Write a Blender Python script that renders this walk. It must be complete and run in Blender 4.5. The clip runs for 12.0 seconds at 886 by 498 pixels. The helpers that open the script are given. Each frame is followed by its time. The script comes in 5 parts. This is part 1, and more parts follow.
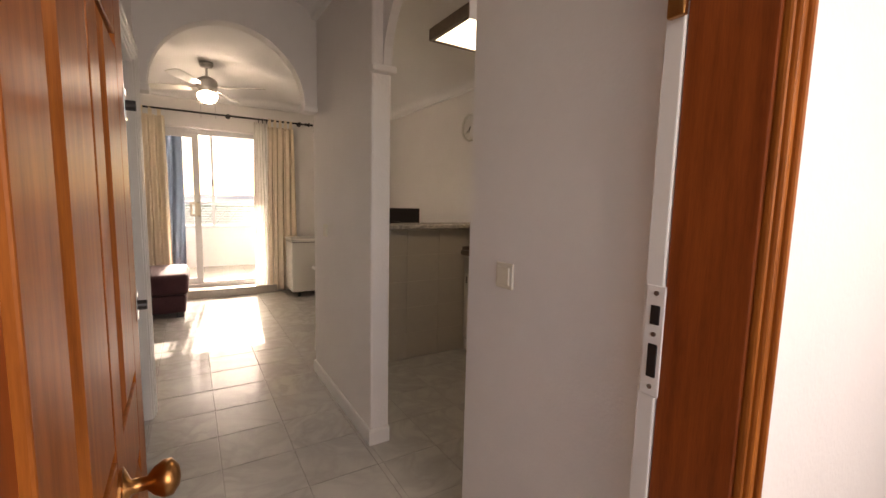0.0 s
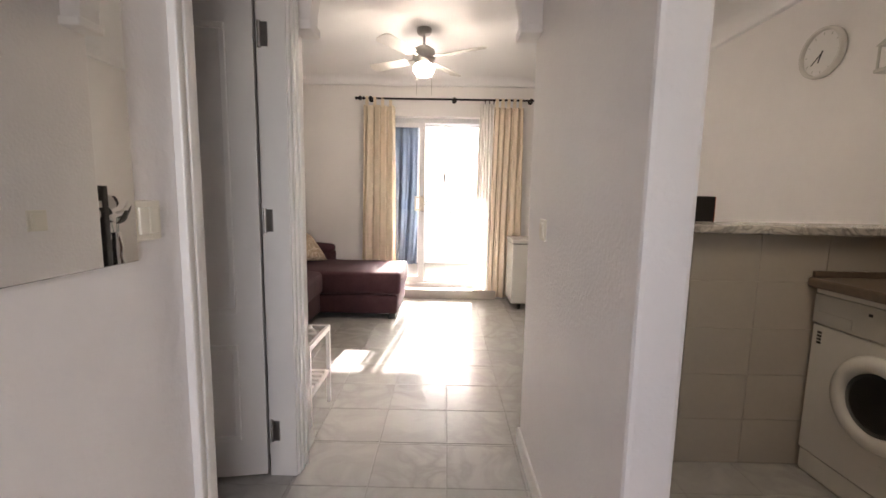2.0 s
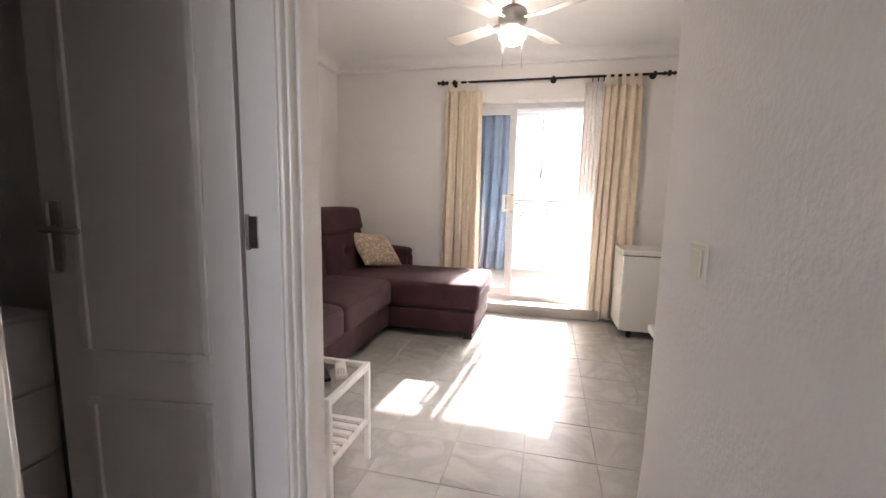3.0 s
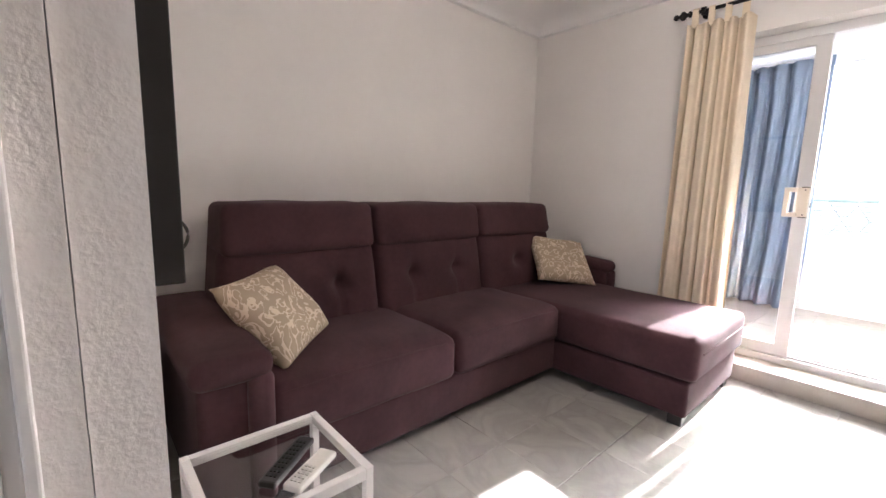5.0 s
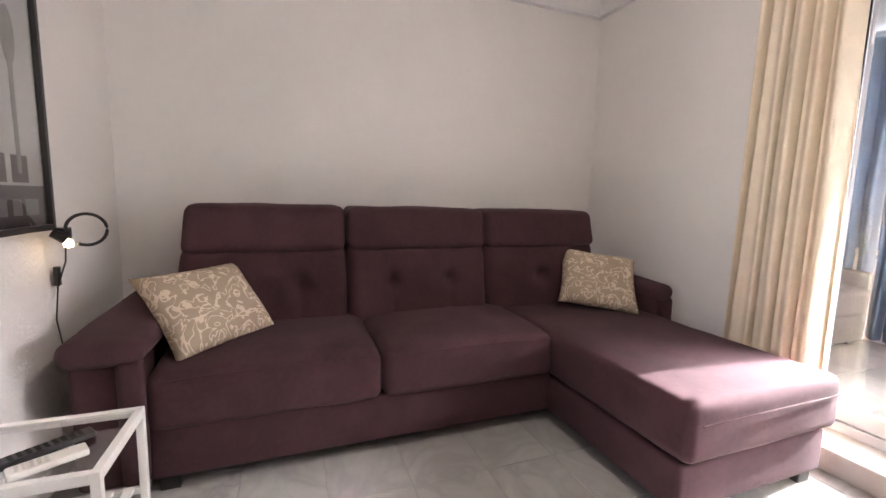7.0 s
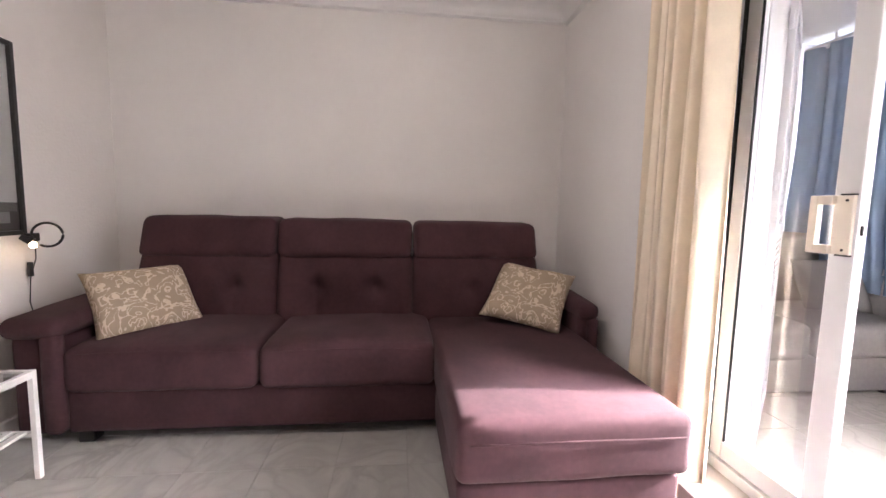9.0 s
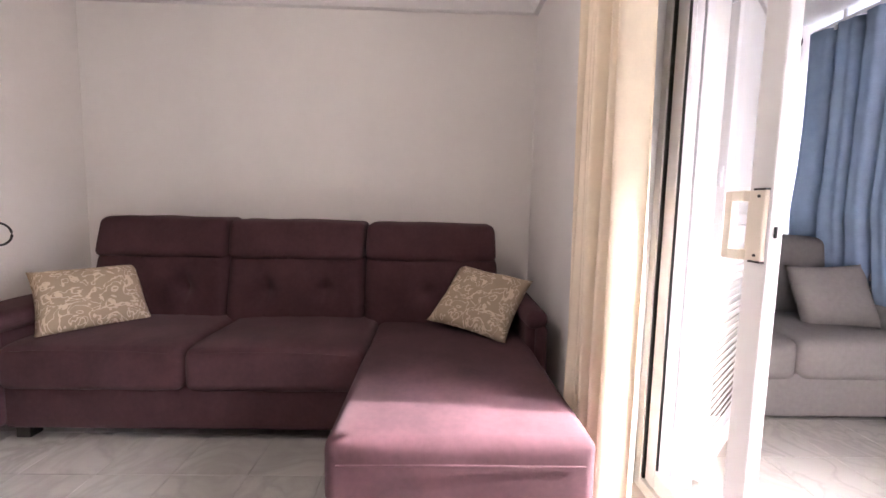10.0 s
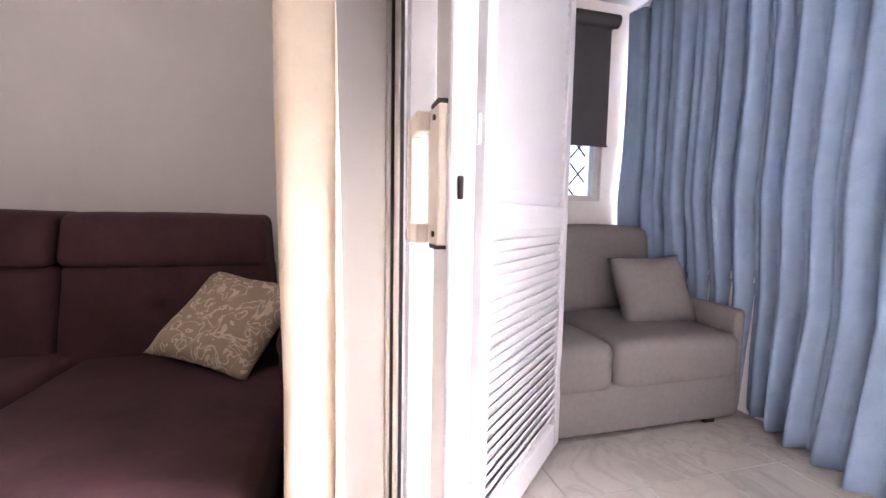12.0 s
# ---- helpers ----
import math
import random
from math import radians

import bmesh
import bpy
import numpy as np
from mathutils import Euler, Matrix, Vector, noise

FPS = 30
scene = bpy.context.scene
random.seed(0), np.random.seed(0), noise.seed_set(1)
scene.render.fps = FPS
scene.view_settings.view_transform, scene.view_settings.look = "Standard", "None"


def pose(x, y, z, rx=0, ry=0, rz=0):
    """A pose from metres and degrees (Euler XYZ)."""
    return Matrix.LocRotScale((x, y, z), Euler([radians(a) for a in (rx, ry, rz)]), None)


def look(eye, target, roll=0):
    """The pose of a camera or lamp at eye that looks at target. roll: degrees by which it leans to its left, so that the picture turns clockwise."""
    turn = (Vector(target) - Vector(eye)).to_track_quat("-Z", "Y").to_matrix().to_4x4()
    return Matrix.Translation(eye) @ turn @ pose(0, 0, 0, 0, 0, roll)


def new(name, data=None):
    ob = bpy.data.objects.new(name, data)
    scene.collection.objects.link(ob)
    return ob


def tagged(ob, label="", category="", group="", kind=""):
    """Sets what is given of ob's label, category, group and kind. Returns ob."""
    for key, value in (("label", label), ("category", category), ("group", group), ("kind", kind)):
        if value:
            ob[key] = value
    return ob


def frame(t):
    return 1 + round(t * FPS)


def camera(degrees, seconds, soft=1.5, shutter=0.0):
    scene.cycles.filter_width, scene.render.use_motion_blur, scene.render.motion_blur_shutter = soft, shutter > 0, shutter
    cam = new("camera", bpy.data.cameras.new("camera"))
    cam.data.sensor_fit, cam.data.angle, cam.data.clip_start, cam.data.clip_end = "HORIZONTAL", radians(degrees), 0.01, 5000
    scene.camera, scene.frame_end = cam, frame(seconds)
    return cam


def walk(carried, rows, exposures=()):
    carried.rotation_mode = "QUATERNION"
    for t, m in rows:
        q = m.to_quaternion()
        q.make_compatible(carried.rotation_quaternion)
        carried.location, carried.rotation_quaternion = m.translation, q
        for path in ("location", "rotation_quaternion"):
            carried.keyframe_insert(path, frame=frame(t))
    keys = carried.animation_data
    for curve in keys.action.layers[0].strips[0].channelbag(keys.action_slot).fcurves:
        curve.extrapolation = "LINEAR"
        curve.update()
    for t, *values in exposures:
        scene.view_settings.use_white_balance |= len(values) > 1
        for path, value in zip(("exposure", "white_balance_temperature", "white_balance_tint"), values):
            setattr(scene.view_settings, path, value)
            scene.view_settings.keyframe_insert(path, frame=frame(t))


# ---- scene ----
cam = camera(93.7, 12.0)
METRES, EYE, TILT, LEAN, TURN = 6.6, 1.306, 0.0, 0.0, -31.4
ROWS = [
    (0.0, 0.0, 0.0, 0.0, 0.15, -6.38, -1.31),
    (0.5, -0.0012, 0.0378, -0.0026, 9.64, -6.65, -0.91),
    (1.0, -0.0107, 0.0863, -0.0083, 18.44, -6.72, -1.05),
    (1.5, -0.0229, 0.1332, -0.0125, 25.39, -6.88, -1.05),
    (2.0, -0.0412, 0.1827, -0.0134, 31.84, -6.99, -1.02),
    (2.5, -0.0602, 0.2298, -0.0102, 38.06, -7.38, -1.11),
    (3.0, -0.0859, 0.2775, -0.0113, 45.41, -7.56, -1.14),
    (3.5, -0.1101, 0.3196, -0.0119, 53.46, -7.85, -1.27),
    (5.5, -0.1785, 0.4718, -0.0234, 87.56, -8.05, -1.45),
    (6.0, -0.189, 0.5101, -0.0245, 93.26, -7.86, -1.45),
    (6.5, -0.1948, 0.5449, -0.0251, 97.35, -7.46, -1.42),
    (8.5, -0.2233, 0.7061, -0.0216, 111.95, -5.89, -1.22),
    (9.0, -0.2382, 0.7441, -0.0202, 115.31, -5.74, -1.26),
    (9.5, -0.2584, 0.7771, -0.02, 118.08, -5.6, -1.25),
    (10.0, -0.2892, 0.8044, -0.0205, 120.1, -5.5, -1.22),
    (10.5, -0.3224, 0.8204, -0.0224, 120.44, -5.4, -1.25),
    (11.0, -0.3587, 0.834, -0.0258, 118.48, -5.07, -1.24),
    (11.5, -0.3873, 0.8429, -0.0279, 113.98, -4.93, -1.15),
    (12.0, -0.4087, 0.854, -0.0318, 106.52, -4.8, -0.97),
]
EXPOSURE = [(0.0, 1.95, 7900, 22), (0.6, 2.15, 7600, 24), (1.3, 2.5, 7000, 20), (2.5, 2.6, 6400, 18), (3.5, 2.55, 6200, 18), (6.0, 2.8, 6000, 19), (9.0, 2.75, 6000, 22), (10.5, 2.7, 6100, 27), (12.0, 2.42, 6100, 28)]
walk(cam, [(t, pose(0, 0, EYE, TILT, LEAN, TURN) @ pose(METRES * x, METRES * y, METRES * z, 90 + pitch, roll, yaw)) for t, x, y, z, yaw, pitch, roll in ROWS], EXPOSURE)

# ---- world, sun, large lights ----
SUN_EL, SUN_AZ = 28.4, 5.5  # degrees above the horizon, degrees from +y towards +x
world = bpy.data.worlds.new("world")
scene.world = world
world.use_nodes = True
wn = world.node_tree.nodes
sky = wn.new("ShaderNodeTexSky")
sky.sky_type = "NISHITA"
sky.sun_disc = False
sky.sun_elevation, sky.sun_rotation = radians(SUN_EL), radians(SUN_AZ)
world.node_tree.links.new(sky.outputs[0], wn["Background"].inputs[0])
wn["Background"].inputs[1].default_value = 0.085
sun = new("sun", bpy.data.lights.new("sun", "SUN"))
sun.data.energy, sun.data.angle, sun.data.color = 4.2, radians(0.6), (1.0, 0.95, 0.87)
el, az = radians(SUN_EL), radians(SUN_AZ)
to_sun = Vector((math.sin(az) * math.cos(el), math.cos(az) * math.cos(el), math.sin(el)))
sun.matrix_world = look(to_sun * 40, (0, 0, 0))
# added fill lamp out of view on the landing, brightens entrance and corridor
for lname, place, target, lx, ly, power in (
        ("sky_landing_lamp", (0.75, -1.45, 1.7), (0.1, 3, 1.3), 1.8, 1.4, 9.5),):
    lamp = new(lname, bpy.data.lights.new(lname, "AREA"))
    lamp.data.shape, lamp.data.size, lamp.data.size_y = "RECTANGLE", lx, ly
    lamp.data.energy, lamp.data.color = power, (1.0, 0.96, 0.93)
    lamp.matrix_world = look(place, target)

# ---- materials ----
def material(name, base, rough=0.5, metal=0.0, vary=0.06, scale=6.0, bump=0.0, bump_scale=80.0, bump_dist=0.004, spec=0.5, stretch=(1, 1, 1), rand=0.0, dark=None, dark_amount=0.0, sheen=0.0, coat=0.0):
    """Principled material: base colour varied at two scales, with relief."""
    m = bpy.data.materials.new(name)
    m.use_nodes = True
    nt = m.node_tree
    N, L = nt.nodes, nt.links
    p = N["Principled BSDF"]
    p.inputs["Roughness"].default_value, p.inputs["Metallic"].default_value = rough, metal
    p.inputs["Specular IOR Level"].default_value = spec
    p.inputs["Sheen Weight"].default_value = sheen
    p.inputs["Coat Weight"].default_value = coat
    tc = N.new("ShaderNodeTexCoord")
    mp = N.new("ShaderNodeMapping")
    mp.inputs["Scale"].default_value = stretch
    L.new(tc.outputs["Object"], mp.inputs[0])
    n1 = N.new("ShaderNodeTexNoise")
    n1.inputs["Scale"].default_value, n1.inputs["Detail"].default_value = scale, 6
    n2 = N.new("ShaderNodeTexNoise")
    n2.inputs["Scale"].default_value, n2.inputs["Detail"].default_value = scale * 9, 3
    L.new(mp.outputs[0], n1.inputs[0]), L.new(mp.outputs[0], n2.inputs[0])
    add = N.new("ShaderNodeMath")
    add.operation = "MULTIPLY_ADD"
    add.inputs[1].default_value = 0.4
    L.new(n2.outputs[0], add.inputs[0]), L.new(n1.outputs[0], add.inputs[2])
    fac = add.outputs[0]
    if rand:
        oi = N.new("ShaderNodeObjectInfo")
        r = N.new("ShaderNodeMath")
        r.operation = "MULTIPLY_ADD"
        r.inputs[1].default_value = rand
        L.new(oi.outputs["Random"], r.inputs[0]), L.new(fac, r.inputs[2])
        fac = r.outputs[0]
    ramp = N.new("ShaderNodeMapRange")
    ramp.inputs[1].default_value, ramp.inputs[2].default_value = 0.35, 1.05 + rand
    L.new(fac, ramp.inputs[0])
    mix = N.new("ShaderNodeMix")
    mix.data_type = "RGBA"
    lo = dark if dark else [c * (1 - vary) for c in base]
    hi = [min(1, c * (1 + vary)) for c in base]
    mix.inputs[6].default_value, mix.inputs[7].default_value = (*lo, 1), (*hi, 1)
    L.new(ramp.outputs[0], mix.inputs[0])
    L.new(mix.outputs[2], p.inputs["Base Color"])
    if bump:
        nb = N.new("ShaderNodeTexNoise")
        nb.inputs["Scale"].default_value, nb.inputs["Detail"].default_value = bump_scale, 3
        L.new(mp.outputs[0], nb.inputs[0])
        b = N.new("ShaderNodeBump")
        b.inputs["Strength"].default_value, b.inputs["Distance"].default_value = bump, bump_dist
        L.new(nb.outputs[0], b.inputs["Height"])
        L.new(b.outputs[0], p.inputs["Normal"])
    return m


def veined(name, base, vein, scale, rough, rand, width=0.04, distort=1.6, bump=0.0):
    """Stone or glazed stone-look tile: soft clouds and thin veins, shifted from piece to piece."""
    m = bpy.data.materials.new(name)
    m.use_nodes = True
    N, L = m.node_tree.nodes, m.node_tree.links
    p = N["Principled BSDF"]
    p.inputs["Roughness"].default_value = rough
    geo, oi = N.new("ShaderNodeNewGeometry"), N.new("ShaderNodeObjectInfo")
    sh = N.new("ShaderNodeVectorMath")
    sh.operation = "MULTIPLY_ADD"
    sh.inputs[1].default_value = (1, 1, 1)
    comb = N.new("ShaderNodeMath")
    comb.operation = "MULTIPLY"
    comb.inputs[1].default_value = 37.0 if rand else 0.0
    L.new(oi.outputs["Random"], comb.inputs[0])
    L.new(geo.outputs["Position"], sh.inputs[0]), L.new(comb.outputs[0], sh.inputs[2])
    n1 = N.new("ShaderNodeTexNoise")
    n1.inputs["Scale"].default_value, n1.inputs["Detail"].default_value = scale, 7
    n1.inputs["Distortion"].default_value = distort
    L.new(sh.outputs[0], n1.inputs[0])
    d = N.new("ShaderNodeMath")
    d.operation = "SUBTRACT"
    d.inputs[1].default_value = 0.5
    a = N.new("ShaderNodeMath")
    a.operation = "ABSOLUTE"
    L.new(n1.outputs[0], d.inputs[0]), L.new(d.outputs[0], a.inputs[0])
    r = N.new("ShaderNodeMapRange")
    r.inputs[1].default_value, r.inputs[2].default_value, r.inputs[3].default_value, r.inputs[4].default_value = 0.0, width, 1.0, 0.0
    L.new(a.outputs[0], r.inputs[0])
    n2 = N.new("ShaderNodeTexNoise")
    n2.inputs["Scale"].default_value, n2.inputs["Detail"].default_value = scale * 0.6, 4
    L.new(sh.outputs[0], n2.inputs[0])
    mul = N.new("ShaderNodeMath")
    mul.operation = "MULTIPLY"
    L.new(r.outputs[0], mul.inputs[0]), L.new(n2.outputs[0], mul.inputs[1])
    mix = N.new("ShaderNodeMix")
    mix.data_type = "RGBA"
    mix.inputs[6].default_value, mix.inputs[7].default_value = (*base, 1), (*vein, 1)
    L.new(mul.outputs[0], mix.inputs[0])
    L.new(mix.outputs[2], p.inputs["Base Color"])
    if bump:
        nb = N.new("ShaderNodeTexNoise")
        nb.inputs["Scale"].default_value = 7
        L.new(sh.outputs[0], nb.inputs[0])
        b = N.new("ShaderNodeBump")
        b.inputs["Strength"].default_value, b.inputs["Distance"].default_value = bump, 0.004
        L.new(nb.outputs[0], b.inputs["Height"]), L.new(b.outputs[0], p.inputs["Normal"])
    return m


def emitter(name, colour, strength):
    m = bpy.data.materials.new(name)
    m.use_nodes = True
    p = m.node_tree.nodes["Principled BSDF"]
    p.inputs["Base Color"].default_value = (0.9, 0.88, 0.82, 1)
    p.inputs["Emission Color"].default_value, p.inputs["Emission Strength"].default_value = (*colour, 1), strength
    return m


def cloth(name, base, through_light, bump=0.3, vary=0.08):
    """Woven cloth that lets some light through."""
    m = material(name, base, 0.9, vary=vary, scale=12, bump=bump, bump_scale=420, bump_dist=0.0008, spec=0.15)
    N, L = m.node_tree.nodes, m.node_tree.links
    p, out = N["Principled BSDF"], N["Material Output"]
    tr = N.new("ShaderNodeBsdfTranslucent")
    tr.inputs[0].default_value = (*base, 1)
    ms = N.new("ShaderNodeMixShader")
    ms.inputs[0].default_value = through_light
    L.new(p.outputs[0], ms.inputs[1]), L.new(tr.outputs[0], ms.inputs[2]), L.new(ms.outputs[0], out.inputs[0])
    return m


def damask(name, ground, figure):
    """Printed cotton with pale scrolls."""
    m = material(name, ground, 0.9, vary=0.06, scale=14, bump=0.3, bump_scale=500, bump_dist=0.0008, spec=0.1)
    N, L = m.node_tree.nodes, m.node_tree.links
    p = N["Principled BSDF"]
    old = p.inputs["Base Color"].links[0].from_socket
    tc = N.new("ShaderNodeTexCoord")
    n1 = N.new("ShaderNodeTexNoise")
    n1.inputs["Scale"].default_value, n1.inputs["Detail"].default_value, n1.inputs["Distortion"].default_value = 12, 1.0, 2.1
    L.new(tc.outputs["Object"], n1.inputs[0])
    d, a, r = N.new("ShaderNodeMath"), N.new("ShaderNodeMath"), N.new("ShaderNodeMath")
    d.operation, a.operation, r.operation = "SUBTRACT", "ABSOLUTE", "LESS_THAN"
    d.inputs[1].default_value, r.inputs[1].default_value = 0.52, 0.036
    L.new(n1.outputs[0], d.inputs[0]), L.new(d.outputs[0], a.inputs[0]), L.new(a.outputs[0], r.inputs[0])
    mix = N.new("ShaderNodeMix")
    mix.data_type = "RGBA"
    mix.inputs[7].default_value = (*figure, 1)
    L.new(r.outputs[0], mix.inputs[0]), L.new(old, mix.inputs[6]), L.new(mix.outputs[2], p.inputs["Base Color"])
    return m


def clear_glass(name, tint=(1, 1, 1), rough=0.0):
    m = bpy.data.materials.new(name)
    m.use_nodes = True
    p = m.node_tree.nodes["Principled BSDF"]
    p.inputs["Base Color"].default_value = (*tint, 1)
    p.inputs["Transmission Weight"].default_value, p.inputs["Roughness"].default_value, p.inputs["IOR"].default_value = 1.0, rough, 1.45
    return m


WALL = material("wall_paint", (0.845, 0.82, 0.80), 0.75, vary=0.03, scale=2.5, bump=0.22, bump_scale=95, bump_dist=0.003)
STUCCO = material("rough_stucco", (0.82, 0.785, 0.76), 0.75, vary=0.03, scale=2.5, bump=0.5, bump_scale=75, bump_dist=0.0045)
CEIL = material("ceiling_paint", (0.86, 0.855, 0.85), 0.85, vary=0.02, scale=2)
TRIM = material("white_lacquer", (0.80, 0.78, 0.75), 0.28, vary=0.03, scale=5)
TILE = veined("glazed_floor_tile", (0.47, 0.455, 0.43), (0.33, 0.32, 0.30), 3.0, 0.14, True, 0.13, bump=0.05)
TILE_B = veined("balcony_tile", (0.44, 0.41, 0.37), (0.33, 0.31, 0.28), 3.2, 0.22, True, 0.05)
GROUT = material("grout", (0.36, 0.35, 0.33), 0.9, scale=30)
KTILE = material("kitchen_wall_tile", (0.50, 0.45, 0.38), 0.3, vary=0.08, scale=5, rand=0.15)
PINE = material("varnished_pine", (0.30, 0.092, 0.017), 0.4, vary=0.35, scale=9, stretch=(6, 6, 0.5), dark=(0.15, 0.036, 0.006), spec=0.15)
MAHOG = material("red_stained_wood", (0.27, 0.065, 0.016), 0.28, vary=0.3, scale=9, stretch=(6, 6, 0.4), dark=(0.15, 0.03, 0.008), spec=0.3)
PLUM = material("plum_velour", (0.065, 0.029, 0.034), 0.85, vary=0.32, scale=5, bump=0.25, bump_scale=350, bump_dist=0.0008, spec=0.2, sheen=0.05)
SEAM = material("plum_piping", (0.06, 0.025, 0.03), 0.9)
DAMASK = damask("damask_cotton", (0.42, 0.335, 0.245), (0.68, 0.58, 0.46))
CREAM = cloth("cream_cotton", (0.87, 0.76, 0.60), 0.10)
SHEER = cloth("sheer_voile", (0.9, 0.88, 0.84), 0.4)
BLUE = cloth("blue_linen", (0.22, 0.295, 0.40), 0.10, vary=0.12)
ALU = material("white_aluminium", (0.66, 0.66, 0.665), 0.3, vary=0.02, scale=4)
SHUT = material("shutter_paint", (0.52, 0.52, 0.535), 0.45, vary=0.04, scale=5)
BEIGE = material("beige_plastic", (0.72, 0.65, 0.55), 0.35, vary=0.03)
RUBBER = material("black_rubber", (0.015, 0.015, 0.015), 0.6)
BLACK = material("black_satin", (0.018, 0.016, 0.016), 0.3)
IRON = material("black_iron", (0.02, 0.018, 0.018), 0.45, metal=0.6, bump=0.2)
STEEL = material("brushed_nickel", (0.42, 0.40, 0.38), 0.32, metal=1.0, vary=0.1, scale=30)
BRASS = material("aged_brass", (0.45, 0.22, 0.08), 0.28, metal=1.0, vary=0.15, scale=20)
PLASTIC = material("ivory_plastic", (0.76, 0.71, 0.60), 0.35, vary=0.02)
APPL = material("white_enamel", (0.78, 0.76, 0.71), 0.25, vary=0.02, scale=4)
APPL_D = material("grey_enamel", (0.55, 0.54, 0.49), 0.3, vary=0.03)
CABINET = material("cream_laminate", (0.72, 0.67, 0.53), 0.35, vary=0.03)
COUNTER = material("brown_laminate", (0.17, 0.13, 0.10), 0.3, vary=0.25, scale=40)
MARBLE = veined("veined_marble", (0.62, 0.58, 0.53), (0.05, 0.04, 0.035), 9, 0.2, False, 0.10, 2.5)
GREY = material("grey_weave", (0.195, 0.18, 0.17), 0.9, vary=0.1, scale=40, bump=0.5, bump_scale=320, bump_dist=0.0015, spec=0.1)
BLIND = material("charcoal_blind", (0.075, 0.073, 0.075), 0.8, vary=0.08, scale=40)
GLASS = clear_glass("window_glass")
SMOKE = clear_glass("oven_glass", (0.02, 0.015, 0.015), 0.05)
MIRROR = material("silvered_mirror", (0.9, 0.91, 0.9), 0.015, metal=1.0, vary=0.0)
CHROME = material("chrome", (0.7, 0.7, 0.7), 0.12, metal=1.0)
BULB = emitter("warm_bulb", (1.0, 0.87, 0.70), 17.0)
SPOT = emitter("small_warm_bulb", (1.0, 0.72, 0.38), 5.0)
PANEL = emitter("warm_ceiling_panel", (1.0, 0.88, 0.66), 1.3)
POSTER = material("poster_paper", (0.62, 0.62, 0.60), 0.5, vary=0.06, scale=4)
POSTER_D = material("poster_grey", (0.09, 0.085, 0.08), 0.5, vary=0.1, scale=3)
POSTER_M = material("poster_mid", (0.30, 0.30, 0.29), 0.5, vary=0.1, scale=3)
BEECH = material("pale_beech", (0.55, 0.36, 0.20), 0.45, vary=0.15, scale=8, stretch=(1, 8, 8))
STONE = material("threshold_stone", (0.48, 0.44, 0.39), 0.4, vary=0.08, scale=8)
LAND = material("far_scrub", (0.035, 0.06, 0.055), 0.95, vary=0.4, scale=0.02)
# bluish base colour carries the haze of distance
HILL = material("far_hills_hazed", (0.16, 0.20, 0.24), 0.95, vary=0.2, scale=0.01)
LATT = material("pale_green_paint", (0.22, 0.33, 0.30), 0.5, vary=0.05)
DARKFLOOR = material("dark_bathroom_mat", (0.09, 0.04, 0.03), 0.7, vary=0.2)

# ---- building helpers ----
def part(name, bm, mat, parent=None, label="", smooth=False):
    me = bpy.data.meshes.new(name)
    bmesh.ops.recalc_face_normals(bm, faces=bm.faces)
    bm.to_mesh(me)
    bm.free()
    if smooth:
        me.polygons.foreach_set("use_smooth", [True] * len(me.polygons))
    me.materials.append(mat)
    ob = new(name, me)
    if parent:
        ob.parent = parent
    if label:
        ob["label"] = label
    return ob


def thing(name, x, y, z, rz=0.0, label="", category="", group="", kind=""):
    """An empty at a thing's base; its parts are modelled round it."""
    ob = new(name)
    ob.empty_display_size = 0.1
    ob.matrix_basis = pose(x, y, z, 0, 0, rz)
    return tagged(ob, label, category, group, kind)


def box(x0, x1, y0, y1, z0, z1, bevel=0.0, bm=None, m=None):
    bm = bm or bmesh.new()
    vs = bmesh.ops.create_cube(bm, size=1.0)["verts"]
    for v in vs:
        v.co = Vector(((x0 + x1) / 2 + v.co.x * (x1 - x0), (y0 + y1) / 2 + v.co.y * (y1 - y0), (z0 + z1) / 2 + v.co.z * (z1 - z0)))
    if bevel:
        es = list({e for v in vs for e in v.link_edges})
        r = bmesh.ops.bevel(bm, geom=es, offset=bevel, segments=2, affect="EDGES", profile=0.5)
        vs = list({v for f in r["faces"] for v in f.verts} | {v for v in vs if v.is_valid})
    if m is not None:
        bmesh.ops.transform(bm, matrix=m, verts=vs)
    return bm


def cyl(r, h, seg=20, r2=None, m=None, bm=None, bevel=0.0):
    """A cylinder or cone along z from 0 to h."""
    bm = bm or bmesh.new()
    vs = bmesh.ops.create_cone(bm, cap_ends=True, segments=seg, radius1=r, radius2=r if r2 is None else r2, depth=h)["verts"]
    bmesh.ops.translate(bm, vec=(0, 0, h / 2), verts=vs)
    if m is not None:
        bmesh.ops.transform(bm, matrix=m, verts=vs)
    return bm


def lathe(profile, seg=28, m=None):
    """Turns (radius, height) pairs round z."""
    bm = bmesh.new()
    rings = []
    for r, h in profile:
        rings.append([bm.verts.new((r * math.cos(2 * math.pi * i / seg), r * math.sin(2 * math.pi * i / seg), h)) for i in range(seg)])
    for a, b in zip(rings, rings[1:]):
        for i in range(seg):
            bm.faces.new((a[i], a[(i + 1) % seg], b[(i + 1) % seg], b[i]))
    bm.faces.new(rings[0][::-1]), bm.faces.new(rings[-1])
    bmesh.ops.remove_doubles(bm, verts=bm.verts, dist=1e-5)
    if m is not None:
        bmesh.ops.transform(bm, matrix=m, verts=bm.verts)
    return bm


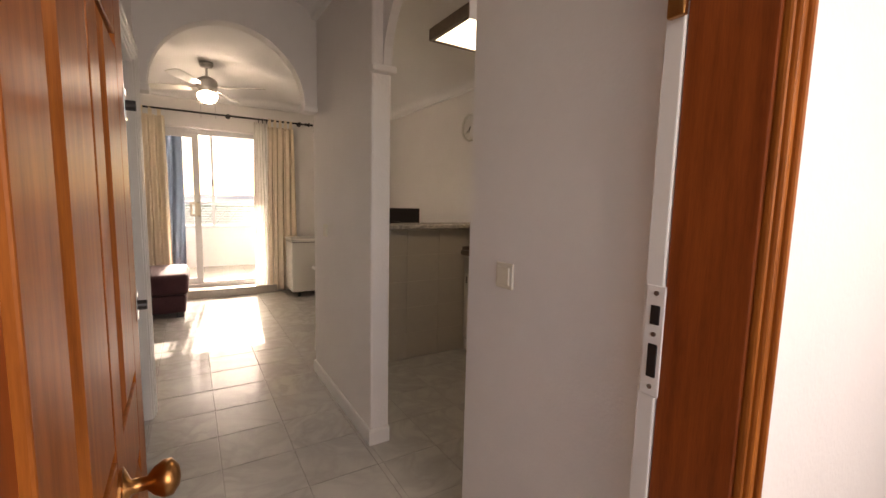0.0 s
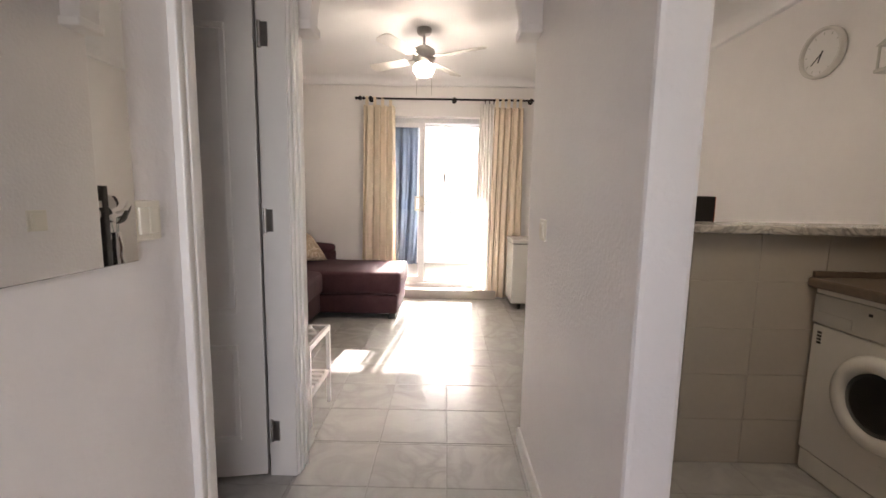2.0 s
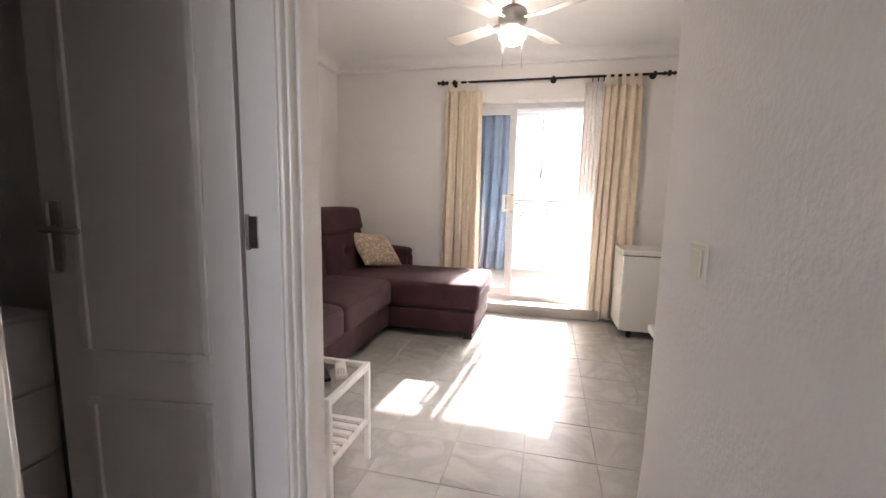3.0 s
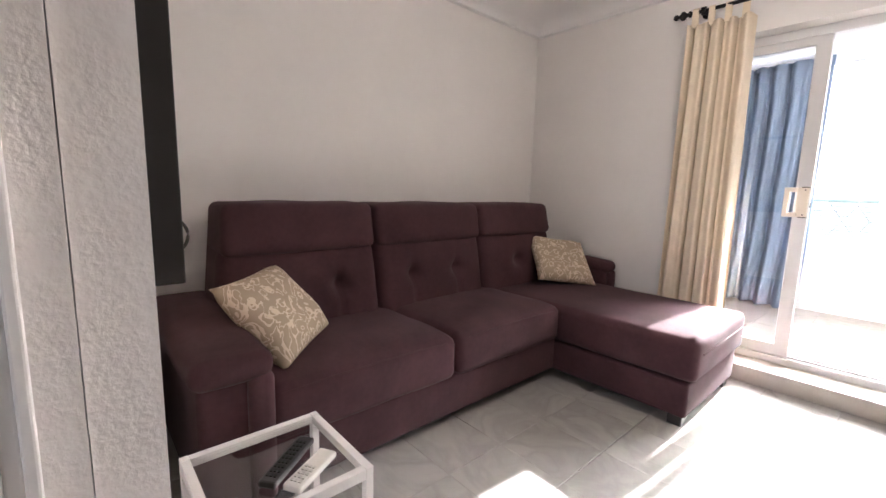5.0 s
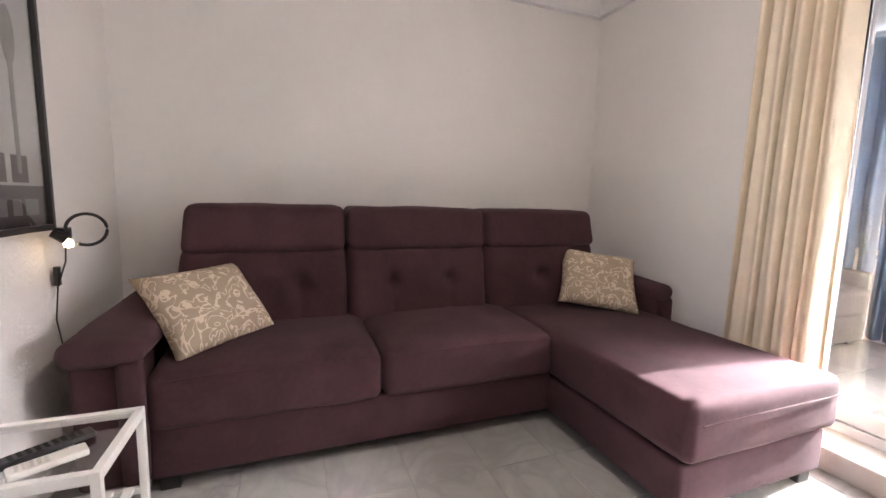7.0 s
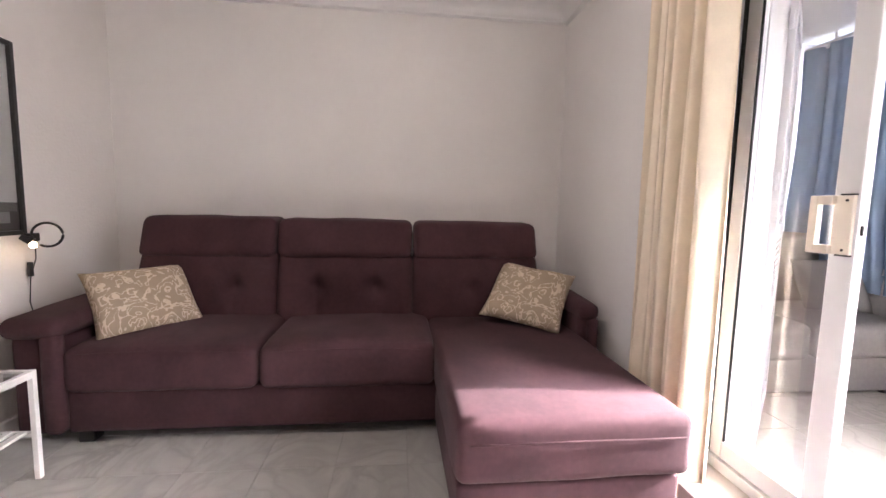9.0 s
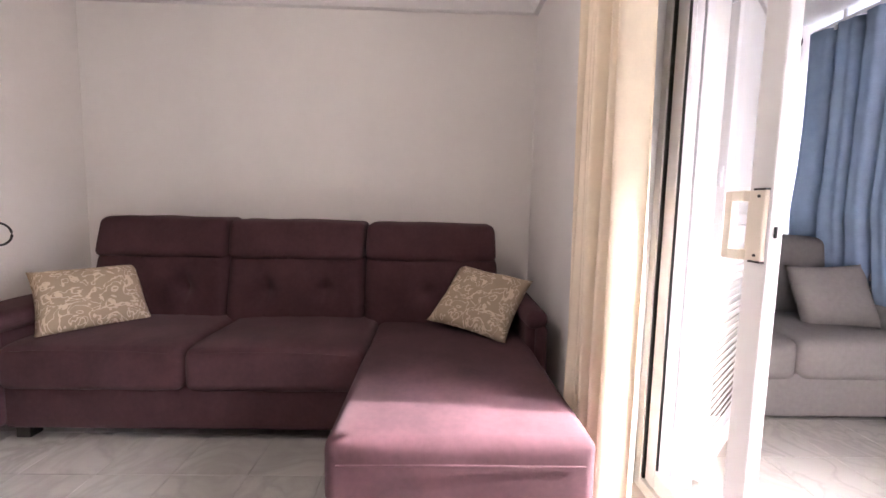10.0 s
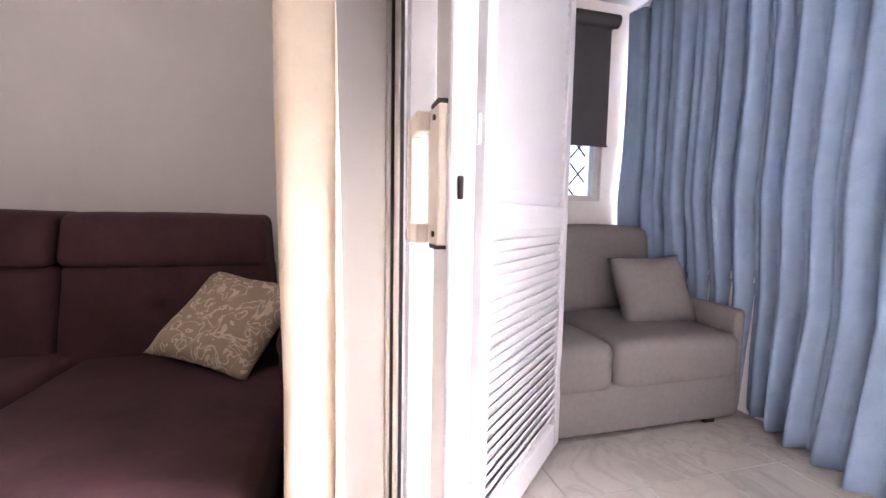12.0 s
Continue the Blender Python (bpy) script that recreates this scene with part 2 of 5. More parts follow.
def tube(points, r, seg=8):
    """A round bar along a line of points."""
    bm = bmesh.new()
    pts = [Vector(p) for p in points]
    rings = []
    for i, p in enumerate(pts):
        d = (pts[min(i + 1, len(pts) - 1)] - pts[max(i - 1, 0)]).normalized()
        q = d.to_track_quat("Z", "Y")
        rings.append([bm.verts.new(p + q @ Vector((r * math.cos(2 * math.pi * k / seg), r * math.sin(2 * math.pi * k / seg), 0))) for k in range(seg)])
    for a, b in zip(rings, rings[1:]):
        for k in range(seg):
            bm.faces.new((a[k], a[(k + 1) % seg], b[(k + 1) % seg], b[k]))
    bm.faces.new(rings[0][::-1]), bm.faces.new(rings[-1])
    return bm


def soft(x0, x1, y0, y1, z0, z1, r, puff=(0, 0, 0), n=8, lumps=0.0, shape=None):
    """An upholstered block with rounded edges, swollen faces and slight unevenness; shape(v, u) may bend it."""
    h = Vector(((x1 - x0) / 2, (y1 - y0) / 2, (z1 - z0) / 2))
    c = Vector(((x0 + x1) / 2, (y0 + y1) / 2, (z0 + z1) / 2))
    ax = []
    for k in range(3):
        a, rr = h[k], min(r, h[k] * 0.98)
        inner = a - rr
        ax.append([-a, -a + rr * 0.25, -a + rr * 0.6] + [-inner + 2 * inner * i / n for i in range(n + 1)] + [a - rr * 0.6, a - rr * 0.25, a])
    N = len(ax[0])
    bm, made = bmesh.new(), {}

    def vert(i, j, k):
        if (i, j, k) not in made:
            p = Vector((ax[0][i], ax[1][j], ax[2][k]))
            q = Vector([max(-(h[a] - min(r, h[a] * 0.98)), min(h[a] - min(r, h[a] * 0.98), p[a])) for a in range(3)])
            d = p - q
            if d.length > 1e-9:
                p = q + d.normalized() * min(r, d.length if d.length < r else r)
            u = Vector([p[a] / h[a] for a in range(3)])
            for a in range(3):
                b, e = (a + 1) % 3, (a + 2) % 3
                p[a] += puff[a] * u[a] * (1 - u[b] ** 2) * (1 - u[e] ** 2)
            if lumps:
                p += lumps * noise.noise_vector((p + c) * 5.0)
            w = c + p
            if shape:
                w = shape(w, u)
            made[(i, j, k)] = bm.verts.new(w)
        return made[(i, j, k)]

    for a in range(3):
        for side in (0, N - 1):
            for i in range(N - 1):
                for j in range(N - 1):
                    quad = []
                    for di, dj in ((0, 0), (1, 0), (1, 1), (0, 1)):
                        idx = [0, 0, 0]
                        idx[a], idx[(a + 1) % 3], idx[(a + 2) % 3] = side, i + di, j + dj
                        quad.append(vert(*idx))
                    bm.faces.new(quad)
    return bm


def pillow(w, hgt, t, seed=0):
    """A scatter cushion standing in the xz plane, drawn in along its edges."""
    bm, n = bmesh.new(), 18
    rnd = random.Random(seed)
    ph = rnd.random() * 9
    for side in (1, -1):
        g = []
        for i in range(n + 1):
            row = []
            for j in range(n + 1):
                u, v = 2 * i / n - 1, 2 * j / n - 1
                px = u * (1 - 0.07 * (1 - v * v) * abs(u))
                pz = v * (1 - 0.07 * (1 - u * u) * abs(v))
                fat = max(0.0, (1 - u ** 4) * (1 - v ** 4)) ** 0.6
                wob = 0.008 * math.sin(5 * u + ph) * math.cos(4 * v + ph) * fat
                row.append(bm.verts.new((px * w / 2, side * fat * t / 2 + wob, pz * hgt / 2)))
            g.append(row)
        for i in range(n):
            for j in range(n):
                bm.faces.new((g[i][j], g[i + 1][j], g[i + 1][j + 1], g[i][j + 1]))
    bmesh.ops.remove_doubles(bm, verts=bm.verts, dist=1e-4)
    return bm


def drape(x0, x1, z0, z1, folds, amp, seed=0, gather=1.0, nx=150, nz=26, hem=0.0):
    """Hanging cloth in the xz plane with uneven folds; gather: its width at the hem against that at the head."""
    bm, rnd = bmesh.new(), random.Random(seed)
    ph = [rnd.uniform(0, 6.28) for _ in range(5)]
    g = []
    for i in range(nx + 1):
        u = i / nx
        row = []
        for j in range(nz + 1):
            v = j / nz
            w = 1 + (gather - 1) * (1 - v)
            xm = (x0 + x1) / 2
            x = xm + (x0 + (x1 - x0) * u - xm) * w
            f = folds * 2 * math.pi * (u + 0.035 * math.sin(2.3 * v + ph[0]) + 0.05 * math.sin(5 * u + ph[1]))
            y = amp * (math.sin(f) * (0.75 + 0.25 * math.sin(3 * u * folds + ph[2])) + 0.3 * math.sin(2.1 * f + ph[3] + v))
            y += 0.012 * math.sin(4 * v + 9 * u + ph[4]) * (1 - v)
            row.append(bm.verts.new((x + 0.25 * amp * math.cos(f), y, z0 + (z1 - z0) * v + hem * math.sin(f) * (1 - v))))
        g.append(row)
    for i in range(nx):
        for j in range(nz):
            bm.faces.new((g[i][j], g[i + 1][j], g[i + 1][j + 1], g[i][j + 1]))
    return bm


def thicken(ob, t):
    md = ob.modifiers.new("thickness", "SOLIDIFY")
    md.thickness = t
    return ob


def wall_with_arch(x0, x1, t0, t1, z1, a0, a1, spring, along="x", z0=0.0):
    """A wall between z0 and z1 with a round-headed opening from a0 to a1 that springs at the given height."""
    bm = bmesh.new()
    c, r, seg = (a0 + a1) / 2, (a1 - a0) / 2, 24
    rise = r
    lower = [(a1, z0)] + [(c + r * math.cos(math.pi * i / seg), spring + rise * math.sin(math.pi * i / seg)) for i in range(seg + 1)] + [(a0, z0)]
    outer = [(x1, z0)]
    for i in range(seg + 1):
        f = i / seg
        outer.append((x1 + (x0 - x1) * f, z1) if 0 < i < seg else ((x1, z1) if i == 0 else (x0, z1)))
    outer.append((x0, z0))
    put = (lambda a, t, z: (a, t, z)) if along == "x" else (lambda a, t, z: (t, a, z))
    sheets = []
    for t in (t0, t1):
        sheets.append(([bm.verts.new(put(a, t, z)) for a, z in lower], [bm.verts.new(put(a, t, z)) for a, z in outer]))
    (l0, o0), (l1, o1) = sheets
    for k in range(len(l0) - 1):
        bm.faces.new((l0[k], l0[k + 1], o0[k + 1], o0[k]))
        bm.faces.new((l1[k], l1[k + 1], o1[k + 1], o1[k]))
        bm.faces.new((l0[k], l0[k + 1], l1[k + 1], l1[k]))
        bm.faces.new((o0[k], o0[k + 1], o1[k + 1], o1[k]))
    bm.faces.new((l0[0], o0[0], o1[0], l1[0])), bm.faces.new((l0[-1], o0[-1], o1[-1], l1[-1]))
    return bm


def sweep(profile, path):
    """Sweeps a closed (out, up) profile along a level path of (x, y) corners, out to the path's left, mitred."""
    bm, rings = bmesh.new(), []
    pts = [Vector((x, y)) for x, y in path]
    for i, p in enumerate(pts):
        d0 = (p - pts[i - 1]).normalized() if i else (pts[1] - p).normalized()
        d1 = (pts[i + 1] - p).normalized() if i + 1 < len(pts) else d0
        n0, n1 = Vector((-d0.y, d0.x)), Vector((-d1.y, d1.x))
        n = (n0 + n1) / max(0.2, 1 + n0.dot(n1))
        rings.append([bm.verts.new((p.x + n.x * o, p.y + n.y * o, z)) for o, z in profile])
    for a, b in zip(rings, rings[1:]):
        for k in range(len(profile)):
            bm.faces.new((a[k], a[(k + 1) % len(profile)], b[(k + 1) % len(profile)], b[k]))
    bm.faces.new(rings[0][::-1]), bm.faces.new(rings[-1])
    return bm


def setting(name, bm, mat, label, category, smooth=False):
    return tagged(part(name, bm, mat, smooth=smooth), label, category, kind="structure")

# ---- large structure ----
XW, XE = -1.85, 2.65      # west and east faces of the flat
YS, YN = 3.10, 6.22       # living room: wall behind the picture, window wall
LX, RX = -0.235, 0.785    # corridor faces
HC = 2.60                 # ceiling
BF = 0.10                 # balcony floor
setting("floor", box(XW - 0.3, XE + 0.3, -1.7, 6.50, -0.15, -0.0025), GROUT, "pale grey glazed tile floor with grey joints", "floor")
setting("balcony_floor", box(XW - 0.3, XE + 0.3, 6.50, 8.36, -0.15, BF - 0.0025), GROUT, "beige tiled floor of the glazed balcony", "floor")
cb = box(XW - 0.2, XE + 0.2, -0.1, 6.45, HC, HC + 0.2)
setting("ceiling", cb, CEIL, "smooth white painted ceiling with plaster cornice", "ceiling")
setting("ceiling_kitchen", box(0.90, XE, 0.5, 3.05, 2.42, HC - 0.004), CEIL, "lowered white ceiling over the kitchen", "ceiling")
setting("ceiling_balcony", box(XW - 0.2, XE + 0.2, 6.45, 8.42, 2.50, 2.66), CEIL, "white ceiling of the glazed balcony", "ceiling")
# unseen, added to close the landing against the sky
setting("ceiling_landing", box(-1.6, 2.2, -1.7, -0.1, 2.5, 2.62), CEIL, "unseen white ceiling added over the entrance landing", "ceiling")

setting("wall_west", box(XW - 0.15, XW, 0.3, 6.48, 0, HC), WALL, "smooth off-white wall behind the sofa", "wall")
setting("wall_east", box(XE, XE + 0.15, 0.3, 8.34, 0, HC), WALL, "off-white painted wall with a round clock", "wall")
# window wall with the balcony door opening
DX0, DX1, DZ = -0.42, 1.02, 2.17
wn_bm = box(XW, DX0, YN, 6.48, 0, HC)
box(DX1, XE, YN, 6.48, 0, HC, bm=wn_bm)
box(DX0, DX1, YN, 6.48, DZ, HC, bm=wn_bm)
setting("wall_north", wn_bm, WALL, "off-white wall with the balcony door opening", "wall")
setting("threshold", box(DX0, DX1, YN - 0.09, 6.52, 0, 0.105, 0.006), STONE, "raised beige stone step under the balcony door", "threshold")
# wall between bathroom and living room, seen end-on as a rough pier
setting("wall_pier", box(XW, LX - 0.02, 3.0, YS, 0, HC), STUCCO, "rough white stuccoed wall with the framed poster", "wall")
# corridor west wall with the bathroom door opening
lw = box(LX - 0.11, LX, 0.49, 2.22, 0, HC)
box(LX - 0.11, LX, 2.22, 2.87, 2.04, HC, bm=lw)
box(LX - 0.11, LX, 2.87, 2.998, 0, HC, bm=lw)
setting("wall_corridor_west", lw, STUCCO, "rough white corridor wall with a mirror", "wall")
# corridor east wall with kitchen arch
setting("wall_corridor_east", box(RX, 0.89, 1.99, 3.125, 0, HC, 0.012), STUCCO, "white pier wall between corridor and kitchen", "wall")
setting("wall_kitchen_arch", wall_with_arch(1.24, 1.988, 0.842, 0.886, HC, 1.244, 1.984, 1.96, along="y", z0=1.935), WALL, "white round arch over the kitchen entrance", "wall")
setting("wall_entry_east", box(0.87, 1.0, 0.49, 1.24, 0, HC), WALL, "pale rough-painted wall beside the entrance", "wall")
setting("wall_corridor_arch", wall_with_arch(LX - 0.018, RX - 0.002, 3.0, 3.098, HC, -0.185, 0.70, 1.94, z0=1.91), WALL, "white round arch at the end of the corridor", "wall")
# entrance wall with door opening
ew = box(-1.6, -0.17, 0.315, 0.49, 0, HC)
box(0.86, XE, 0.315, 0.49, 0, HC, bm=ew)
box(-0.17, 0.86, 0.315, 0.49, 2.10, HC, bm=ew)
setting("wall_entrance", ew, STUCCO, "rough pale plaster wall around the entrance door", "wall")
# bathroom behind the corridor
setting("wall_bathroom", box(XW, LX - 0.11, 1.1, 1.2, 0, HC), WALL, "plain white bathroom wall", "wall")
# landing, out of view: enclosure added to limit the skylight reaching the entrance
setting("wall_landing_west", box(-1.7, -1.6, -1.7, 0.49, 0, 2.62), WALL, "unseen plain white wall added round the landing", "wall")
setting("wall_landing_east", box(2.2, 2.3, -1.7, 0.27, 0, 2.62), WALL, "unseen plain white wall added round the landing", "wall")
setting("parapet_landing", box(-1.6, 2.2, -1.7, -1.58, 0, 1.3), WALL, "unseen white parapet added to limit sky light on the landing", "wall")
# half wall to the kitchen
setting("wall_half", box(0.892, XE - 0.002, 3.012, 3.14, 0, 1.085), KTILE, "half-height kitchen wall under the marble bar", "wall")
# balcony walls
bw = box(XW - 0.15, XW, 6.48, 7.60, 0, 2.5)
box(XW - 0.15, XW, 7.98, 8.36, 0, 2.5, bm=bw)
box(XW - 0.15, XW, 7.60, 7.98, 0, 1.20, bm=bw)
box(XW - 0.15, XW, 7.60, 7.98, 2.32, 2.5, bm=bw)
setting("wall_balcony_west", bw, WALL, "white balcony end wall with a small window", "wall")
setting("parapet_balcony", box(XW, XE, 8.27, 8.36, 0, 0.78), WALL, "white balcony parapet under the glazing", "wall")
setting("lintel_balcony", box(XW, XE, 8.27, 8.36, 2.44, 2.5), WALL, "white lintel over the balcony glazing", "wall")

# cornices: a smooth cove over a small lip
PROFILE = [(0, 2.51), (0.034, 2.512), (0.04, 2.518)] + [(0.17 - 0.13 * math.cos(a * math.pi / 16), 2.52 + 0.079 * math.sin(a * math.pi / 16)) for a in range(9)] + [(0, HC - 0.001)]
setting("trim_cornice_living", sweep(PROFILE, [(XE, 3.16), (XE, YN), (XW, YN), (XW, YS), (LX - 0.02, YS)]), CEIL, "smooth white plaster cove cornice", "cornice", smooth=False)
setting("trim_cornice_corridor", sweep(PROFILE, [(RX, 0.5), (RX, 3.0)]), CEIL, "smooth white plaster cove cornice", "cornice")
BASE = [(0, 0.0), (0.012, 0.0), (0.012, 0.075), (0.008, 0.085), (0, 0.085)]
setting("baseboard_corridor", sweep(BASE, [(0.89, 1.99), (RX, 1.99), (RX, 3.125), (0.89, 3.125)]), TRIM, "white tile skirting along the pier", "baseboard")
setting("baseboard_pier", sweep(BASE, [(XW, YS), (LX - 0.02, YS), (LX - 0.02, 3.0)]), TRIM, "white tile skirting", "baseboard")
setting("baseboard_living", sweep(BASE, [(XE, 3.2), (XE, YN), (DX1, YN)]), TRIM, "white tile skirting under the window wall", "baseboard")
setting("baseboard_west", sweep(BASE, [(DX0, YN), (XW, YN), (XW, YS)]), TRIM, "white tile skirting behind the sofa", "baseboard")
# corbels where the arches spring
for cname, args in (("trim_corbel", (LX - 0.02, -0.175, 2.985, 3.115, 1.905, 1.945)), ("trim_corbel", (0.69, RX, 2.985, 3.115, 1.905, 1.945)),
                    ("trim_corbel", (RX - 0.012, 0.90, 1.945, 2.005, 1.93, 1.965))):
    setting(cname, box(*args, 0.008), WALL, "small white plaster corbel under the arch", "corbel")

# distance
setting("ground", box(-2500, 2500, -2500, 4500, -12.5, -12), LAND, "distant flat green scrubland", "ground")
hb, hn = bmesh.new(), 120
row0, row1 = [], []
for i in range(hn + 1):
    hx = -3000 + 6000 * i / hn
    top = 18 + 30 * noise.noise((hx * 0.0013, 3.1, 0)) + 12 * noise.noise((hx * 0.006, 1.1, 0))
    row0.append(hb.verts.new((hx, 3800, -14))), row1.append(hb.verts.new((hx, 3900, max(2, top))))
for i in range(hn):
    hb.faces.new((row0[i], row0[i + 1], row1[i + 1], row1[i]))
setting("backdrop_hills", hb, HILL, "low hills on the horizon, distance haze put into their bluish colour", "hills")

# ---- entrance ----
def entrance_door():
    """Panelled pine leaf, swung open into the corridor; modelled shut along +y from its hinge."""
    d = thing("door_1", -0.105, 0.40, 0.012, 1.0, "varnished pine entrance door with raised panels, standing open", "door", kind="structure")
    W, H, T = 0.845, 2.05, 0.045
    part("door_leaf", box(-T, -0.012, 0, W, 0, H, 0.003), PINE, d)
    for y0, y1 in ((0, 0.13), (W - 0.13, W)):
        part("stile", box(-0.014, 0, y0, y1, 0, H, 0.003), PINE, d)
    part("stile", box(-0.014, 0, W / 2 - 0.045, W / 2 + 0.045, 0.15, H - 0.12, 0.003), PINE, d)
    for z0, z1 in ((0, 0.15), (0.72, 0.88), (1.62, 1.74), (H - 0.12, H)):
        part("rail", box(-0.0145, -0.0005, 0.13, W - 0.13, z0, z1, 0.003), PINE, d)
    for z0, z1 in ((0.15, 0.72), (0.88, 1.62), (1.74, H - 0.12)):
        for y0, y1 in ((0.13, W / 2 - 0.045), (W / 2 + 0.045, W - 0.13)):
            bm = box(-0.014, -0.006, y0 + 0.014, y1 - 0.014, z0 + 0.014, z1 - 0.014)
            top = [f for f in bm.faces if f.normal.x > 0.5]
            r = bmesh.ops.inset_region(bm, faces=top, thickness=0.035, depth=0)
            bmesh.ops.translate(bm, vec=(0.009, 0, 0), verts=list({v for f in top for v in f.verts}))
            part("panel", bm, PINE, d)
    knob = part("door_knob", lathe([(0.028, 0), (0.03, 0.006), (0.012, 0.014), (0.011, 0.035), (0.022, 0.045), (0.03, 0.058), (0.029, 0.07), (0.016, 0.08), (0.004, 0.082)], 28, pose(0, 0.39, 0.825, 0, 90, 0)), BRASS, d, "round aged brass knob", smooth=True)
    for z in (0.825,):
        part("knob_plate", lathe([(0.034, 0), (0.034, 0.004), (0.03, 0.006)], 28, pose(0, 0.39, z, 0, 90, 0)), BRASS, d)
    for z in (1.03, 1.50):
        part("lock_plate", box(-0.001, 0.004, W - 0.045, W - 0.012, z - 0.035, z + 0.035, 0.003), CHROME, d, "worn chrome lock plate")
        part("lock_cylinder", cyl(0.012, 0.02, 16, m=pose(0.002, W - 0.022, z, 0, 90, 0)), BLACK, d)


def entrance_frame():
    f = thing("door_frame", 0, 0.315, 0, 0, "red-stained wooden entrance frame with moulded casing", "door frame", kind="structure")
    y0, y1 = 0.0, 0.15
    for x0, x1 in ((0.805, 0.86), (-0.17, -0.115)):
        part("jamb", box(x0, x1, y0, y1, 0, 2.10, 0.004), MAHOG, f)
    part("head", box(-0.115, 0.805, y0, y1, 2.06, 2.10, 0.004), MAHOG, f)
    for x0, x1 in ((0.807, 0.852), (-0.162, -0.117)):
        for k, (a, b, dep) in enumerate(((0, 0.25, 0.014), (0.25, 0.7, 0.022), (0.7, 1.0, 0.03))):
            s = (a, b) if x0 > 0 else (1 - b, 1 - a)
            part("casing", box(x0 + (x1 - x0) * s[0], x0 + (x1 - x0) * s[1], -dep, 0.001, 0, 2.2, 0.005), PINE, f)
    part("casing", box(-0.162, 0.852, -0.024, 0.001, 2.201, 2.29, 0.005), PINE, f)
    part("inner_lining", box(0.80, 0.87, 0.151, 0.19, 0, 2.10, 0.003), TRIM, f, "white-painted inner edge of the frame")
    strike = part("strike_plate", box(0.795, 0.80, 0.142, 0.182, 0.92, 1.15, 0.002), TRIM, f, "white metal strike plate with latch holes")
    # black blocks on the plate give the darkness inside the holes
    for z0, z1 in ((1.07, 1.11), (0.96, 1.03)):
        part("latch_hole", box(0.793, 0.7965, 0.15, 0.17, z0, z1, 0.002), BLACK, strike)
    for z in (0.94, 1.05, 1.135):
        part("screw", cyl(0.005, 0.004, 10, m=pose(0.797, 0.16, z, 0, -90, 0)), STEEL, strike)
    top_catch = part("upper_catch", box(0.785, 0.80, 0.146, 0.18, 1.66, 1.71, 0.003), BRASS, f, "dark brass upper catch")


entrance_door()
entrance_frame()


def light_switch(name, m, keys=1, label=""):
    s = new(name)
    s.matrix_basis = m
    tagged(s, label, "light switch")
    w = 0.082
    part("plate", box(-w / 2, w / 2, -0.009, 0, -0.042, 0.042, 0.004), PLASTIC, s)
    kw = 0.056 / keys
    for k in range(keys):
        part("key", box(-0.028 + k * kw + 0.0008, -0.028 + (k + 1) * kw - 0.0008, -0.0135, -0.008, -0.028, 0.028, 0.002), PLASTIC, s)
    return s


light_switch("light_switch", pose(0.87, 1.03, 1.075, 0, 0, -90), 1, "ivory plastic light switch on the entrance wall")
light_switch("light_switch", pose(RX, 2.81, 1.10, 0, 0, -90), 1, "ivory plastic light switch on the white pier")
light_switch("light_switch", pose(LX, 2.035, 1.16, 0, 0, 90), 2, "double ivory light switch on the rough wall beside the mirror")

mir = thing("wall_mirror", LX, 1.45, 1.08, 0, "frameless mirror with a polished edge on the corridor wall", "mirror")
part("backing", box(0.001, 0.006, -0.55, 0.548, 0.002, 0.868), BLACK, mir)
part("mirror_glass", box(0.006, 0.011, -0.552, 0.55, 0, 0.87, 0.002), MIRROR, mir)


